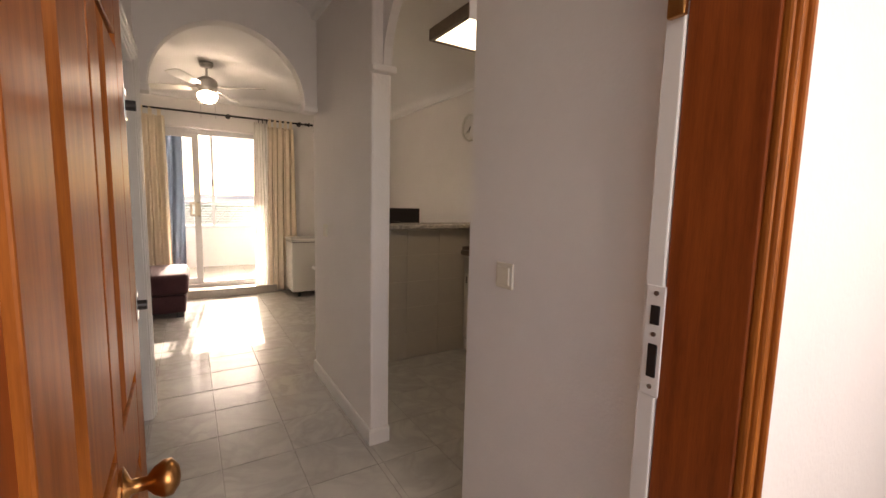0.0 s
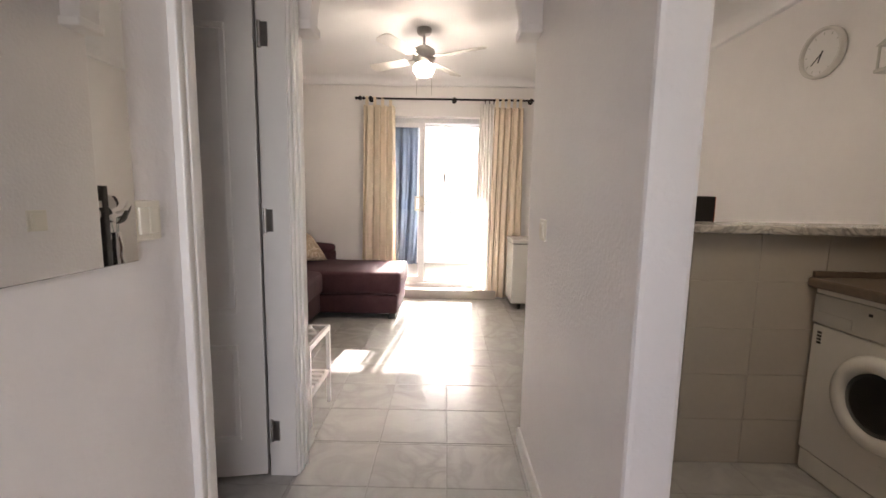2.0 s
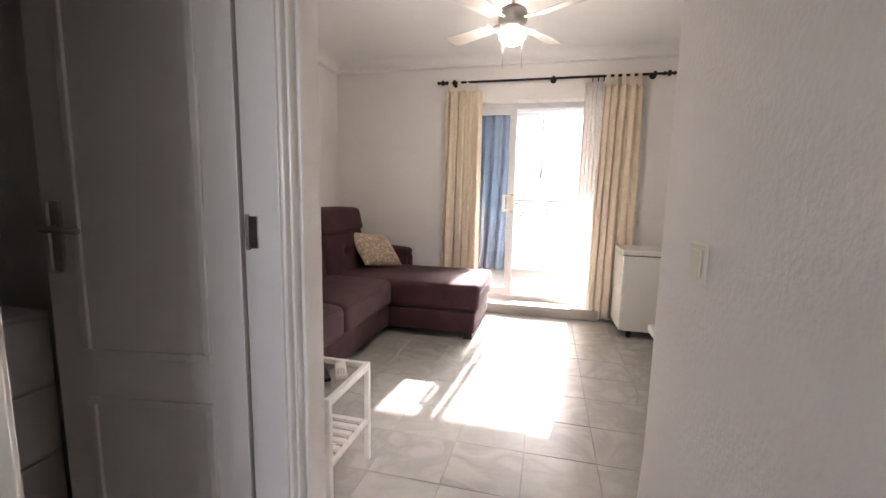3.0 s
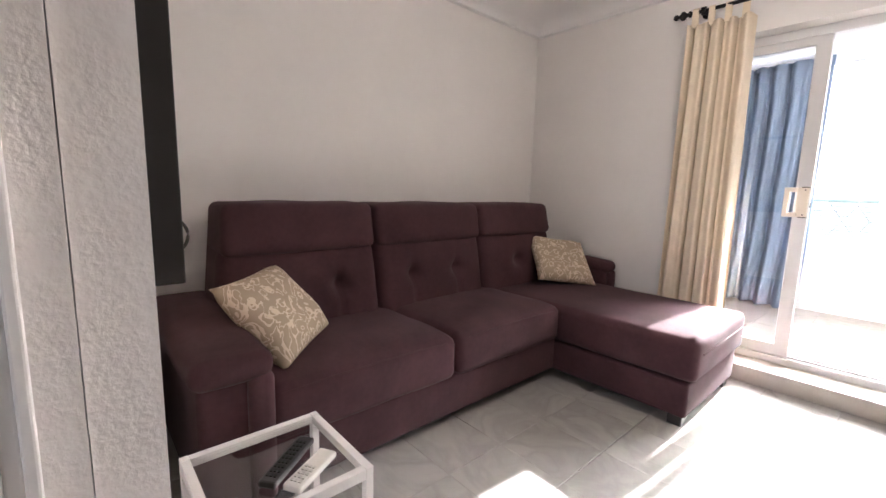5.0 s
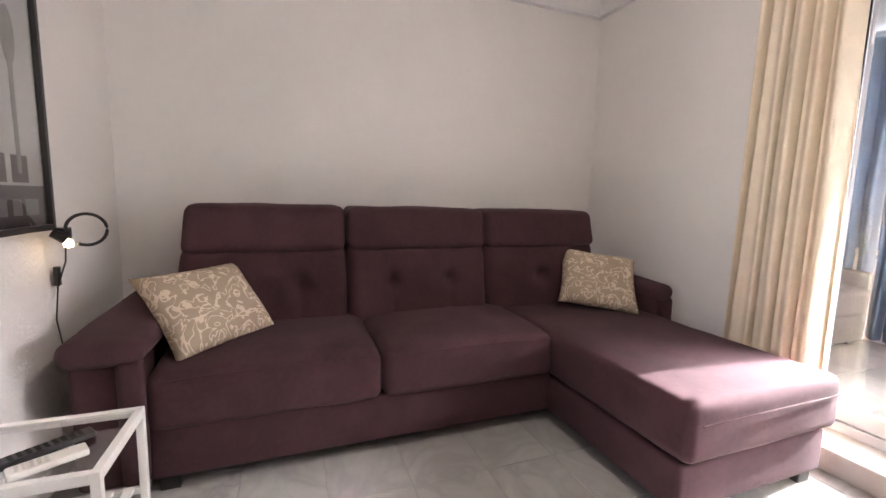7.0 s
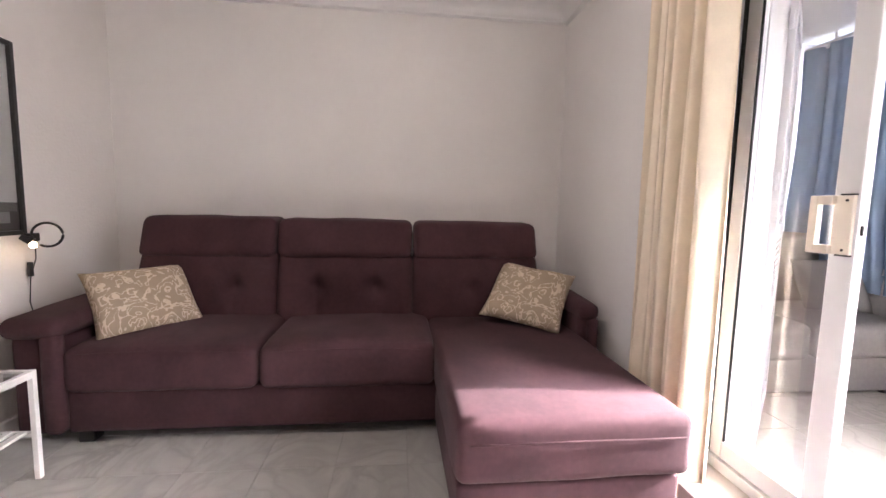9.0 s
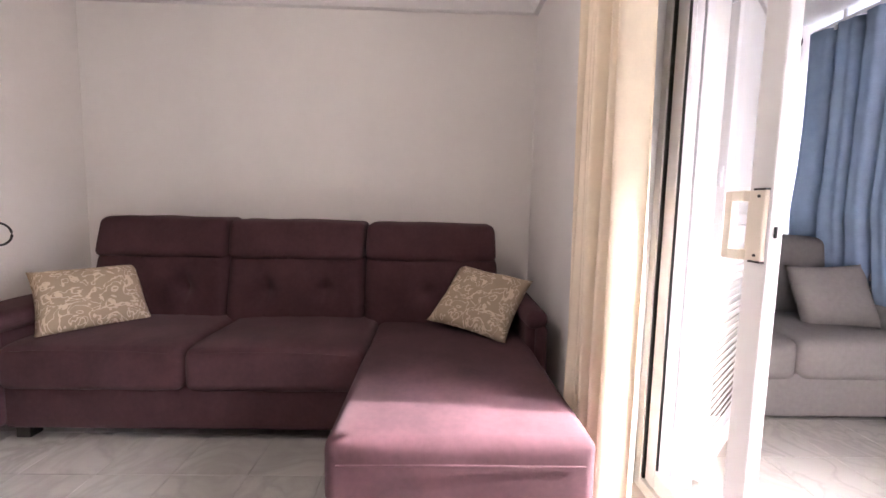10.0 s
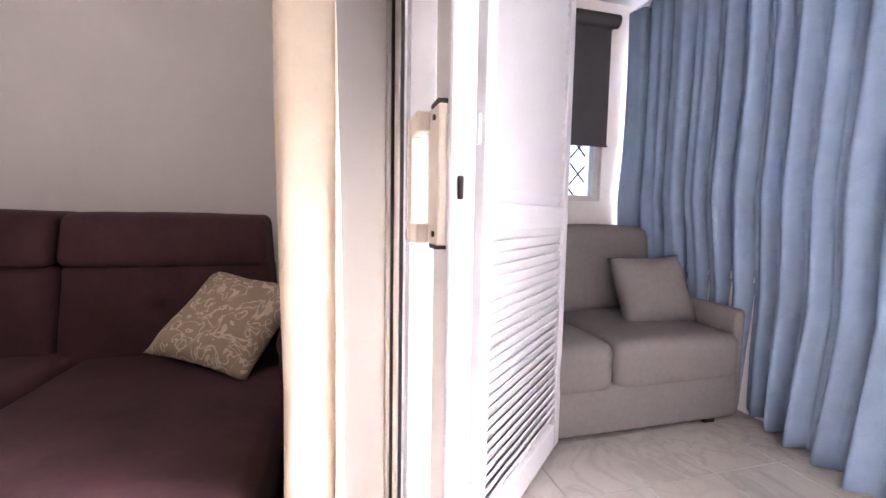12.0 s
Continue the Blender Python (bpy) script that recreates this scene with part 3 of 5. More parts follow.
def inner_door():
    f = thing("door_2", LX, 2.22, 0, 0, "white lacquered bathroom door with moulded casing, standing ajar", "door", kind="structure")
    for y0, y1 in ((0.0, 0.022), (0.628, 0.65)):
        part("jamb", box(-0.112, 0.002, y0, y1, 0, 2.04, 0.002), TRIM, f)
    part("head", box(-0.112, 0.002, 0.022, 0.628, 2.015, 2.04, 0.002), TRIM, f)
    for a, b in ((-0.075, 0.012), (0.638, 0.725)):
        lo = a < 0
        for k, (s, e, dep) in enumerate(((0, 0.3, 0.012), (0.3, 0.55, 0.018), (0.55, 0.8, 0.014), (0.8, 1.0, 0.022))):
            s, e = (s, e) if not lo else (1 - e, 1 - s)
            part("casing", box(0.0, dep, a + (b - a) * s, a + (b - a) * e, 0, 2.10, 0.004), TRIM, f)
    for k, (s, e, dep) in enumerate(((0, 0.3, 0.012), (0.3, 0.55, 0.018), (0.55, 0.8, 0.014), (0.8, 1.0, 0.022))):
        part("casing", box(0.0, dep + 0.002, -0.075, 0.725, 2.03 + 0.087 * s, 2.03 + 0.087 * e, 0.004), TRIM, f)
    leaf = part("door_leaf", box(-0.036, 0, -0.60, 0, 0.012, 2.01, 0.002), TRIM, f)
    leaf.matrix_basis = pose(-0.122, 0.622, 0, 0, 0, -81)
    for z0, z1 in ((0.18, 0.60), (0.73, 1.86)):
        for y0, y1, a, b in ((-0.50, -0.10, z0, z0 + 0.022), (-0.50, -0.10, z1 - 0.022, z1), (-0.50, -0.478, z0 + 0.022, z1 - 0.022), (-0.122, -0.10, z0 + 0.022, z1 - 0.022)):
            for xx in ((0.0, 0.012), (-0.048, -0.036)):
                part("moulding", box(xx[0], xx[1], y0, y1, a, b, 0.003), TRIM, leaf)
    part("handle_plate", box(0, 0.006, -0.575, -0.535, 0.98, 1.19, 0.01), STEEL, leaf, "brushed nickel handle plate")
    part("handle", tube([(0.004, -0.555, 1.11), (0.045, -0.555, 1.11), (0.05, -0.545, 1.11), (0.05, -0.44, 1.108)], 0.009, 10), STEEL, leaf, "brushed nickel lever handle", smooth=True)
    for z in (0.21, 1.115, 1.83):
        h = part("hinge", cyl(0.007, 0.10, 12, m=pose(-0.10, 0.628, z - 0.05)), STEEL, f, "nickel hinge")
        part("hinge_leaf", box(-0.098, -0.066, 0.624, 0.6275, z - 0.045, z + 0.045, 0.001), STEEL, h)


inner_door()

unit = thing("drawer_unit", -1.35, 2.55, 0, 0, "white bathroom drawer unit in the dark", "drawer unit")
part("body", box(-0.3, 0.22, -0.3, 0.3, 0.08, 0.82, 0.004), TRIM, unit)
for z in (0.10, 0.34, 0.58):
    part("drawer_front", box(0.22, 0.238, -0.29, 0.29, z, z + 0.225, 0.003), TRIM, unit)
part("plinth", box(-0.28, 0.2, -0.28, 0.28, 0, 0.08), TRIM, unit)
tagged(part("bath_mat", box(-1.0, -0.45, 1.7, 2.4, 0.0, 0.014, 0.006), DARKFLOOR), "dark brown bath mat on the floor", "mat")

# ---- kitchen ----
tagged(part("marble_bar", box(0.8935, XE - 0.004, 2.95, 3.28, 1.087, 1.125, 0.008), MARBLE), "veined grey marble bar top on the half wall", "bar top")

def washing_machine():
    w = thing("washing_machine", 2.05, 2.68, 0, 0, "white front-loading washing machine under the worktop", "washing machine")
    part("body", box(0.012, 0.56, -0.31, 0.31, 0.0, 0.85, 0.008), APPL, w)
    part("front_panel", box(0, 0.014, -0.31, 0.31, 0.11, 0.695, 0.006), APPL, w)
    cp = part("control_panel", box(-0.006, 0.014, -0.31, 0.31, 0.70, 0.83, 0.005), APPL_D, w, "greyish control panel")
    part("dial", lathe([(0.032, 0), (0.03, 0.016), (0.022, 0.022)], 24, pose(-0.006, -0.2, 0.765, 0, -90, 0)), APPL, cp, "ivory dial", smooth=True)
    part("lamp_window", box(-0.008, -0.004, 0.055, 0.07, 0.79, 0.802), BLACK, cp)
    part("drawer", box(-0.008, -0.004, 0.13, 0.295, 0.715, 0.755, 0.001), APPL_D, cp, "detergent drawer")
    part("top_edge", box(-0.004, 0.02, -0.31, 0.31, 0.832, 0.852, 0.004), APPL, w)
    dm = pose(0, -0.01, 0.465, 0, -90, 0)
    part("door_ring", lathe([(0.185, 0), (0.185, 0.012), (0.175, 0.03), (0.15, 0.04), (0.128, 0.034), (0.118, 0.01), (0.118, 0.0)], 40, dm), APPL, w, "white porthole ring", smooth=True)
    part("porthole", lathe([(0.119, 0.004), (0.119, 0.018), (0.09, 0.026), (0.04, 0.03), (0.004, 0.031)], 36, dm), SMOKE, w, "dark porthole glass", smooth=True)
    part("door_catch", box(-0.045, -0.03, -0.125, -0.095, 0.44, 0.49, 0.004), APPL, w)
    part("service_flap", box(-0.004, 0.002, -0.22, -0.04, 0.165, 0.24, 0.001), APPL, w)
    for z in (0.66, 0.645, 0.63, 0.615):
        part("label_bar", box(-0.002, 0.0005, 0.262, 0.282, z - 0.004, z + 0.006), BLACK, w)
    part("kick_plate", box(0.006, 0.02, -0.305, 0.305, 0.012, 0.105, 0.003), APPL, w)


def oven():
    o = thing("oven", 2.05, 2.05, 0, 0, "white built-in oven under the hob", "oven")
    part("body", box(0.015, 0.56, -0.30, 0.30, 0.09, 0.845, 0.004), APPL, o)
    g = part("vent_grille", box(0.004, 0.016, -0.30, 0.30, 0.77, 0.845), APPL_D, o, "slatted vent grille")
    for k in range(5):
        part("slat", box(-0.004, 0.006, -0.30, 0.30, 0.774 + k * 0.0145, 0.783 + k * 0.0145, 0.002), APPL, g)
    cp = part("control_panel", box(-0.002, 0.016, -0.30, 0.30, 0.655, 0.765, 0.004), APPL, o)
    for y in (0.14, 0.02, -0.1, -0.2):
        part("knob", lathe([(0.021, 0), (0.019, 0.016), (0.012, 0.02)], 20, pose(-0.002, y, 0.70, 0, -90, 0)), PLASTIC, cp, "ivory knob", smooth=True)
    d = part("door", box(-0.004, 0.016, -0.30, 0.30, 0.16, 0.65, 0.005), APPL, o, "white oven door")
    part("window", box(-0.008, -0.003, -0.245, 0.215, 0.22, 0.53, 0.006), SMOKE, d, "dark oven glass")
    part("window_mask", box(-0.006, -0.002, -0.25, 0.22, 0.53, 0.585, 0.003), APPL_D, d)
    part("handle", tube([(-0.004, 0.25, 0.625), (-0.03, 0.235, 0.625), (-0.045, 0.18, 0.60), (-0.047, 0.0, 0.598), (-0.045, -0.18, 0.60), (-0.03, -0.235, 0.625), (-0.004, -0.25, 0.625)], 0.012, 10), APPL, d, "white curved handle", smooth=True)
    part("handle_end", box(-0.012, -0.003, 0.215, 0.27, 0.612, 0.636, 0.002), BLACK, d)
    part("plinth", box(0.03, 0.5, -0.30, 0.30, 0, 0.09), APPL, o)


washing_machine()
oven()
low = thing("base_cabinet", 2.05, 1.15, 0, 0, "white kitchen base cabinet beside the oven", "base cabinet")
part("body", box(0.02, 0.58, -0.58, 0.58, 0.09, 0.85, 0.003), CABINET, low)
for y0, y1 in ((-0.575, -0.003), (0.003, 0.575)):
    dr = part("door", box(0, 0.02, y0, y1, 0.1, 0.84, 0.003), CABINET, low)
    part("knob", lathe([(0.008, 0), (0.008, 0.012), (0.015, 0.02), (0.01, 0.028)], 16, pose(0, y1 - 0.06, 0.76, 0, -90, 0)), STEEL, dr, smooth=True)
part("plinth", box(0.06, 0.5, -0.57, 0.57, 0, 0.09), CABINET, low)
tagged(part("worktop", box(2.015, XE - 0.003, 0.55, 3.006, 0.856, 0.898, 0.008), COUNTER), "dark brown laminate kitchen worktop", "worktop")
up = thing("upstand", 2.1, 2.99, 0.898, 0, "narrow brown laminate upstand along the worktop", "upstand")
part("strip", box(-0.07, 0.54, -0.001, 0.014, 0, 0.03, 0.004), COUNTER, up)
hob = thing("hob", 2.33, 2.05, 0.898, 0, "black glass ceramic hob set on the worktop", "hob")
part("glass_plate", box(-0.25, 0.25, -0.29, 0.29, 0, 0.008, 0.003), BLACK, hob)
for x in (-0.12, 0.12):
    for y in (-0.14, 0.14):
        part("cooking_zone", lathe([(0.085, 0.0081), (0.085, 0.0086), (0.08, 0.0086)], 28, pose(x, y, 0)), APPL_D, hob)

cof = thing("coffee_machine", 2.33, 2.70, 0.898, 0, "black capsule coffee machine on the worktop", "coffee machine")
part("body", soft(-0.12, 0.12, -0.08, 0.06, 0.01, 0.27, 0.03, (0.004, 0.004, 0.004), 4), BLACK, cof, smooth=True)
part("head", soft(-0.16, 0.05, -0.06, 0.09, 0.17, 0.315, 0.04, (0.004, 0.004, 0.006), 4), BLACK, cof, smooth=True)
part("drip_tray", box(-0.17, -0.05, -0.05, 0.08, 0, 0.035, 0.006), BLACK, cof)
part("water_tank", soft(-0.03, 0.12, 0.04, 0.12, 0.0, 0.29, 0.025, (0, 0, 0), 4), SMOKE, cof, smooth=True)

upper = thing("wall_cabinet", 2.33, 2.67, 1.47, 0, "cream laminate kitchen wall cabinet with a round knob", "wall cabinet")
part("body", box(0.02, 0.318, -0.28, 0.28, 0, 0.946, 0.003), CABINET, upper)
dr = part("door", box(0, 0.021, -0.275, 0.265, 0.003, 0.94, 0.004), CABINET, upper)
part("knob", lathe([(0.009, 0), (0.008, 0.012), (0.017, 0.022), (0.014, 0.03), (0.004, 0.033)], 18, pose(0, -0.2, 0.085, 0, -90, 0)), STEEL, dr, "dull metal knob", smooth=True)
hood = thing("wall_cabinet", 2.33, 2.04, 1.47, 0, "cream cabinet over the hob with a dark extractor", "wall cabinet")
part("body", box(0.02, 0.318, -0.30, 0.345, 0.06, 0.946, 0.003), CABINET, hood)
part("door", box(0, 0.021, -0.295, 0.30, 0.12, 0.94, 0.004), CABINET, hood)
part("extractor", box(-0.03, 0.31, -0.30, 0.325, 0.0, 0.058, 0.006), STEEL, hood, "metal extractor hood")
side = thing("shelf_end", 2.33, 1.2, 1.47, 0, "cream laminate wall cabinet further along", "wall cabinet")
part("body", box(0.0, 0.318, -0.5, 0.53, 0, 0.946, 0.004), CABINET, side)
sock = thing("power_socket", XE, 2.62, 1.40, 0, "white wall socket with a black cable below the cabinet", "socket")
part("plate", box(-0.03, 0, -0.05, 0.05, -0.04, 0.04, 0.005), APPL, sock)
part("cable", tube([(-0.02, 0, -0.04), (-0.022, 0.004, -0.15), (-0.03, 0.0, -0.3), (-0.1, -0.02, -0.48)], 0.004, 6), BLACK, sock, "black cable")

clk = thing("wall_clock", XE, 3.80, 2.12, 0, "round white wall clock with thin black pointers", "clock")
cm = pose(0, 0, 0, 0, -90, 0)
clk.scale = (0.9, 0.87, 0.87)
part("rim", lathe([(0.165, 0), (0.17, 0.02), (0.165, 0.042), (0.15, 0.046), (0.146, 0.03), (0.146, 0)], 44, cm), APPL, clk, smooth=True)
part("dial", lathe([(0.1465, 0.0), (0.1465, 0.02), (0.001, 0.021)], 44, cm), TRIM, clk)
for ang, ln, wd in ((-130, 0.10, 0.006), (-160, 0.065, 0.008)):
    part("clock_hand", box(-0.026, -0.023, -wd / 2, wd / 2, -0.015, ln, m=pose(0, 0, 0, ang, 0, 0)), BLACK, clk)
for k in range(12):
    part("hour_mark", box(-0.0225, -0.0205, -0.003, 0.003, 0.118, 0.134, m=pose(0, 0, 0, 30 * k, 0, 0)), APPL_D, clk)

lan = thing("hanging_lantern", XE - 0.09, 3.30, 1.87, 0, "small grey metal lantern hung on the wall", "lantern")
part("base", box(-0.05, 0.05, -0.05, 0.05, 0, 0.02, 0.004), APPL_D, lan)
for x in (-0.044, 0.036):
    for y in (-0.044, 0.036):
        part("post", box(x, x + 0.008, y, y + 0.008, 0.02, 0.13), APPL_D, lan)
part("roof", cyl(0.072, 0.045, 4, 0.03, pose(0, 0, 0.13, 0, 0, 45)), APPL_D, lan)
part("chimney", lathe([(0.026, 0.17), (0.026, 0.2), (0.034, 0.203), (0.03, 0.215), (0.006, 0.225)], 16), APPL_D, lan)
part("candle", cyl(0.022, 0.06, 16, m=pose(0, 0, 0.02)), TRIM, lan)
part("bracket", tube([(0, 0, 0.22), (0, 0, 0.25), (0.04, 0, 0.262), (0.09, 0, 0.262)], 0.004, 6), IRON, lan)

kl = thing("ceiling_light", 1.62, 2.12, 2.42, 0, "rectangular warm ceiling light in a dark wooden frame", "ceiling light")
for x0, x1, y0, y1 in ((-0.25, -0.22, -0.36, 0.36), (0.22, 0.25, -0.36, 0.36), (-0.22, 0.22, -0.36, -0.33), (-0.22, 0.22, 0.33, 0.36)):
    part("frame", box(x0, x1, y0, y1, -0.075, 0, 0.003), COUNTER, kl)
part("diffuser", box(-0.22, 0.22, -0.33, 0.33, -0.07, -0.06), PANEL, kl, "glowing warm white diffuser")

# ---- ceiling fan ----
fan = thing("ceiling_fan", 0.19, 4.79, HC, 0, "nickel ceiling fan with four pale blades and a lit globe", "ceiling fan")
part("canopy", lathe([(0.062, 0), (0.062, -0.025), (0.05, -0.045), (0.02, -0.052)], 28), STEEL, fan, smooth=True)
part("down_rod", cyl(0.011, 0.10, 14, m=pose(0, 0, -0.145)), STEEL, fan)
part("motor", lathe([(0.025, -0.13), (0.05, -0.14), (0.088, -0.165), (0.095, -0.19), (0.095, -0.235), (0.085, -0.25), (0.072, -0.262), (0.072, -0.285), (0.04, -0.287)], 32), STEEL, fan, smooth=True)
part("globe", lathe([(0.07, -0.283), (0.088, -0.30), (0.086, -0.335), (0.06, -0.368), (0.03, -0.38), (0.004, -0.383)], 28), BULB, fan, "glowing warm glass globe", smooth=True)
for k in range(4):
    bm = bmesh.new()
    n, up_v, dn_v = 14, [], []
    for i in range(n + 1):
        u = i / n
        x = 0.17 + 0.39 * u
        w = 0.045 + 0.02 * u
        w *= 1 if u < 0.9 else math.sqrt(max(0.0, 1 - ((u - 0.9) / 0.1) ** 2 * 0.75))
        for s in (-1, 1):
            z = s * w * 0.2
            up_v.append(bm.verts.new((x, s * w, z - 0.232))), dn_v.append(bm.verts.new((x, s * w, z - 0.238)))
    for i in range(n):
        a = 2 * i
        bm.faces.new((up_v[a], up_v[a + 1], up_v[a + 3], up_v[a + 2])), bm.faces.new((dn_v[a], dn_v[a + 1], dn_v[a + 3], dn_v[a + 2]))
        bm.faces.new((up_v[a], up_v[a + 2], dn_v[a + 2], dn_v[a])), bm.faces.new((up_v[a + 1], up_v[a + 3], dn_v[a + 3], dn_v[a + 1]))
    bm.faces.new((up_v[0], up_v[1], dn_v[1], dn_v[0])), bm.faces.new((up_v[-2], up_v[-1], dn_v[-1], dn_v[-2]))
    bmesh.ops.transform(bm, matrix=pose(0, 0, 0, 0, 0, 59 + 90 * k), verts=bm.verts)
    blade = part("blade", bm, APPL, fan, "pale painted fan blade")
    part("blade_arm", box(0.08, 0.2, -0.012, 0.012, -0.232, -0.226, 0.002, m=pose(0, 0, 0, 0, 0, 59 + 90 * k)), STEEL, blade)
for x in (-0.06, 0.065):
    part("pull_chain", tube([(x, 0.02, -0.27), (x, 0.02, -0.44), (x * 1.02, 0.02, -0.52)], 0.0018, 5), STEEL, fan)

# ---- sofa corner ----
def plum_sofa():
    s = thing("corner_sofa", 0, 0, 0, 0, "plum velour corner sofa with high backs and a chaise end", "sofa")
    part("base", soft(-1.72, -0.84, 3.46, 5.22, 0.06, 0.285, 0.02, (0.004, 0, 0), 5, 0.002), PLUM, s, smooth=True)
    part("chaise_base", soft(-1.72, -0.075, 5.215, 6.02, 0.055, 0.245, 0.02, (0.006, 0.004, 0), 6, 0.002), PLUM, s, smooth=True)

    def seat_shape(v, u):
        if u.x > 0.6:
            v.z -= 0.014 * ((u.x - 0.6) / 0.4) ** 2
        return v
    for y0, y1 in ((3.465, 4.335), (4.34, 5.205)):
        part("seat_cushion", soft(-1.60, -0.805, y0, y1, 0.275, 0.488, 0.045, (0.004, 0.004, 0.022), 12, 0.004, seat_shape), PLUM, s, smooth=True)
    part("chaise_cushion", soft(-1.60, -0.045, 5.205, 6.045, 0.25, 0.475, 0.04, (0.006, 0.004, 0.014), 14, 0.005), PLUM, s, smooth=True)

    def lean(v, u):
        v.x += -0.20 * (v.z - 0.45)
        rise = max(0.0, v.z - 0.5)
        if v.y < 3.7:
            v.y += 0.10 * rise * (3.7 - v.y) / 0.27
        if v.y > 5.7:
            v.y -= 0.07 * rise * (v.y - 5.7) / 0.25
        return v
    def shell(v, u):
        x = v.x - 0.02 * max(0, v.z - 0.45)
        v = lean(v, u)
        v.x = x
        return v
    for k, (y0, y1) in enumerate(((3.43, 4.262), (4.268, 5.105), (5.11, 5.955))):
        rise = (0.0, -0.005, -0.01)[k]
        yc, hw = (y0 + y1) / 2, (y1 - y0) / 2
        tufts = [(yc - hw * 0.42, 0.66), (yc + hw * 0.42, 0.66)] if k < 2 else [(yc - hw * 0.1, 0.66)]

        def tufted(v, u, tufts=tufts, k=k):
            if u.x > 0.3:
                for ty, tz in tufts:
                    d2 = ((v.y - ty) / 0.055) ** 2 + ((v.z - tz) / 0.05) ** 2
                    v.x -= 0.05 * math.exp(-d2)
                    if k < 2:
                        v.x -= 0.018 * math.exp(-((v.y - ty) / 0.018) ** 2) * (1 if v.z < tz else math.exp(-((v.z - tz) / 0.1) ** 2))
            return lean(v, u)
        part("back_cushion", soft(-1.62, -1.345, y0, y1, 0.40, 0.885, 0.06, (0.022, 0.006, 0.0), 40, 0.004, tufted), PLUM, s, smooth=True)
        part("headrest", soft(-1.60, -1.315, y0 + 0.005, y1 - 0.005, 0.845, 1.085 + rise, 0.042, (0.012, 0.004, 0.008), 9, 0.006, lean), PLUM, s, smooth=True)
        part("back_shell", soft(-1.72, -1.58, y0 + 0.01, y1 - 0.01, 0.10, 1.05 + rise, 0.03, (0, 0, 0), 4, 0.0, shell), PLUM, s, smooth=True)

    # arms: a padded roll over a flat side
    for y0, y1, xf, hgt, out in ((3.225, 3.465, -0.80, 0.625, -1), (6.02, 6.115, -0.93, 0.655, 1)):
        def slope(v, u, xf=xf):
            t = (v.x + 1.72) / (xf + 1.72)
            if u.z > 0:
                v.z += 0.03 * (1 - t)
            return v
        part("arm_panel", soft(-1.72, xf - 0.03, y0 + (0.02 if out < 0 else 0), y1 - (0.02 if out < 0 else 0), 0.06, hgt - 0.06, 0.025, (0.004, 0.004, 0), 6, 0.002), PLUM, s, smooth=True)
        part("arm_pad", soft(-1.72, xf + 0.01, y0 - 0.005, y1 + 0.012, hgt - 0.095, hgt, 0.042, (0.006, 0.004, 0.010), 8, 0.004, slope), PLUM, s, smooth=True)
        part("arm_front", soft(xf - 0.055, xf + 0.015, y1 - (0.075 if out < 0 else 0.05), y1 + 0.01, 0.075, hgt - 0.07, 0.03, (0.004, 0.0, 0), 5, 0.002), PLUM, s, smooth=True)
    for x, y in ((-0.13, 5.27), (-0.13, 5.96), (-0.90, 3.52), (-1.6, 3.5), (-1.6, 5.95)):
        part("foot", box(x - 0.035, x + 0.035, y - 0.035, y + 0.035, 0, 0.06, 0.004), BLACK, s, "black block foot")
    # stitched seams
    for y0, y1 in ((3.50, 4.30), (4.38, 5.17)):
        part("seam", tube([(-0.815, y0, 0.452), (-0.802, y0 + 0.2, 0.468), (-0.798, (y0 + y1) / 2, 0.472), (-0.802, y1 - 0.2, 0.468), (-0.815, y1, 0.452)], 0.003, 6), PLUM, s)
    for z in (0.405,):
        part("seam", tube([(-0.034, 5.25, z), (-0.030, 5.45, z + 0.004), (-0.029, 5.63, z + 0.006), (-0.031, 5.85, z + 0.003), (-0.036, 6.0, z)], 0.0035, 6), PLUM, s)
    return s


plum_sofa()


def scatter(name, m, w, h, t, mat, label, seed):
    p = part(name, pillow(w, h, t, seed), mat, smooth=True)
    p.matrix_basis = m
    return tagged(p, label, "cushion")


def set_up(place, across, upward):
    """A pose with local x and z along the given directions."""
    zz = Vector(upward).normalized()
    yy = zz.cross(Vector(across)).normalized()
    xx = yy.cross(zz)
    m = Matrix((xx, yy, zz)).transposed().to_4x4()
    m.translation = place
    return m


scatter("scatter_cushion", set_up((-1.19, 3.63, 0.635), (-0.69, 0.72, 0), (-0.46, -0.48, 0.74)), 0.50, 0.42, 0.15, DAMASK, "beige damask cushion leaning on the sofa arm", 1)
scatter("scatter_cushion", set_up((-1.215, 5.805, 0.65), (0.48, 0.87, -0.1), (-0.62, 0.455, 0.643)), 0.48, 0.45, 0.14, DAMASK, "beige damask cushion in the chaise corner", 2)


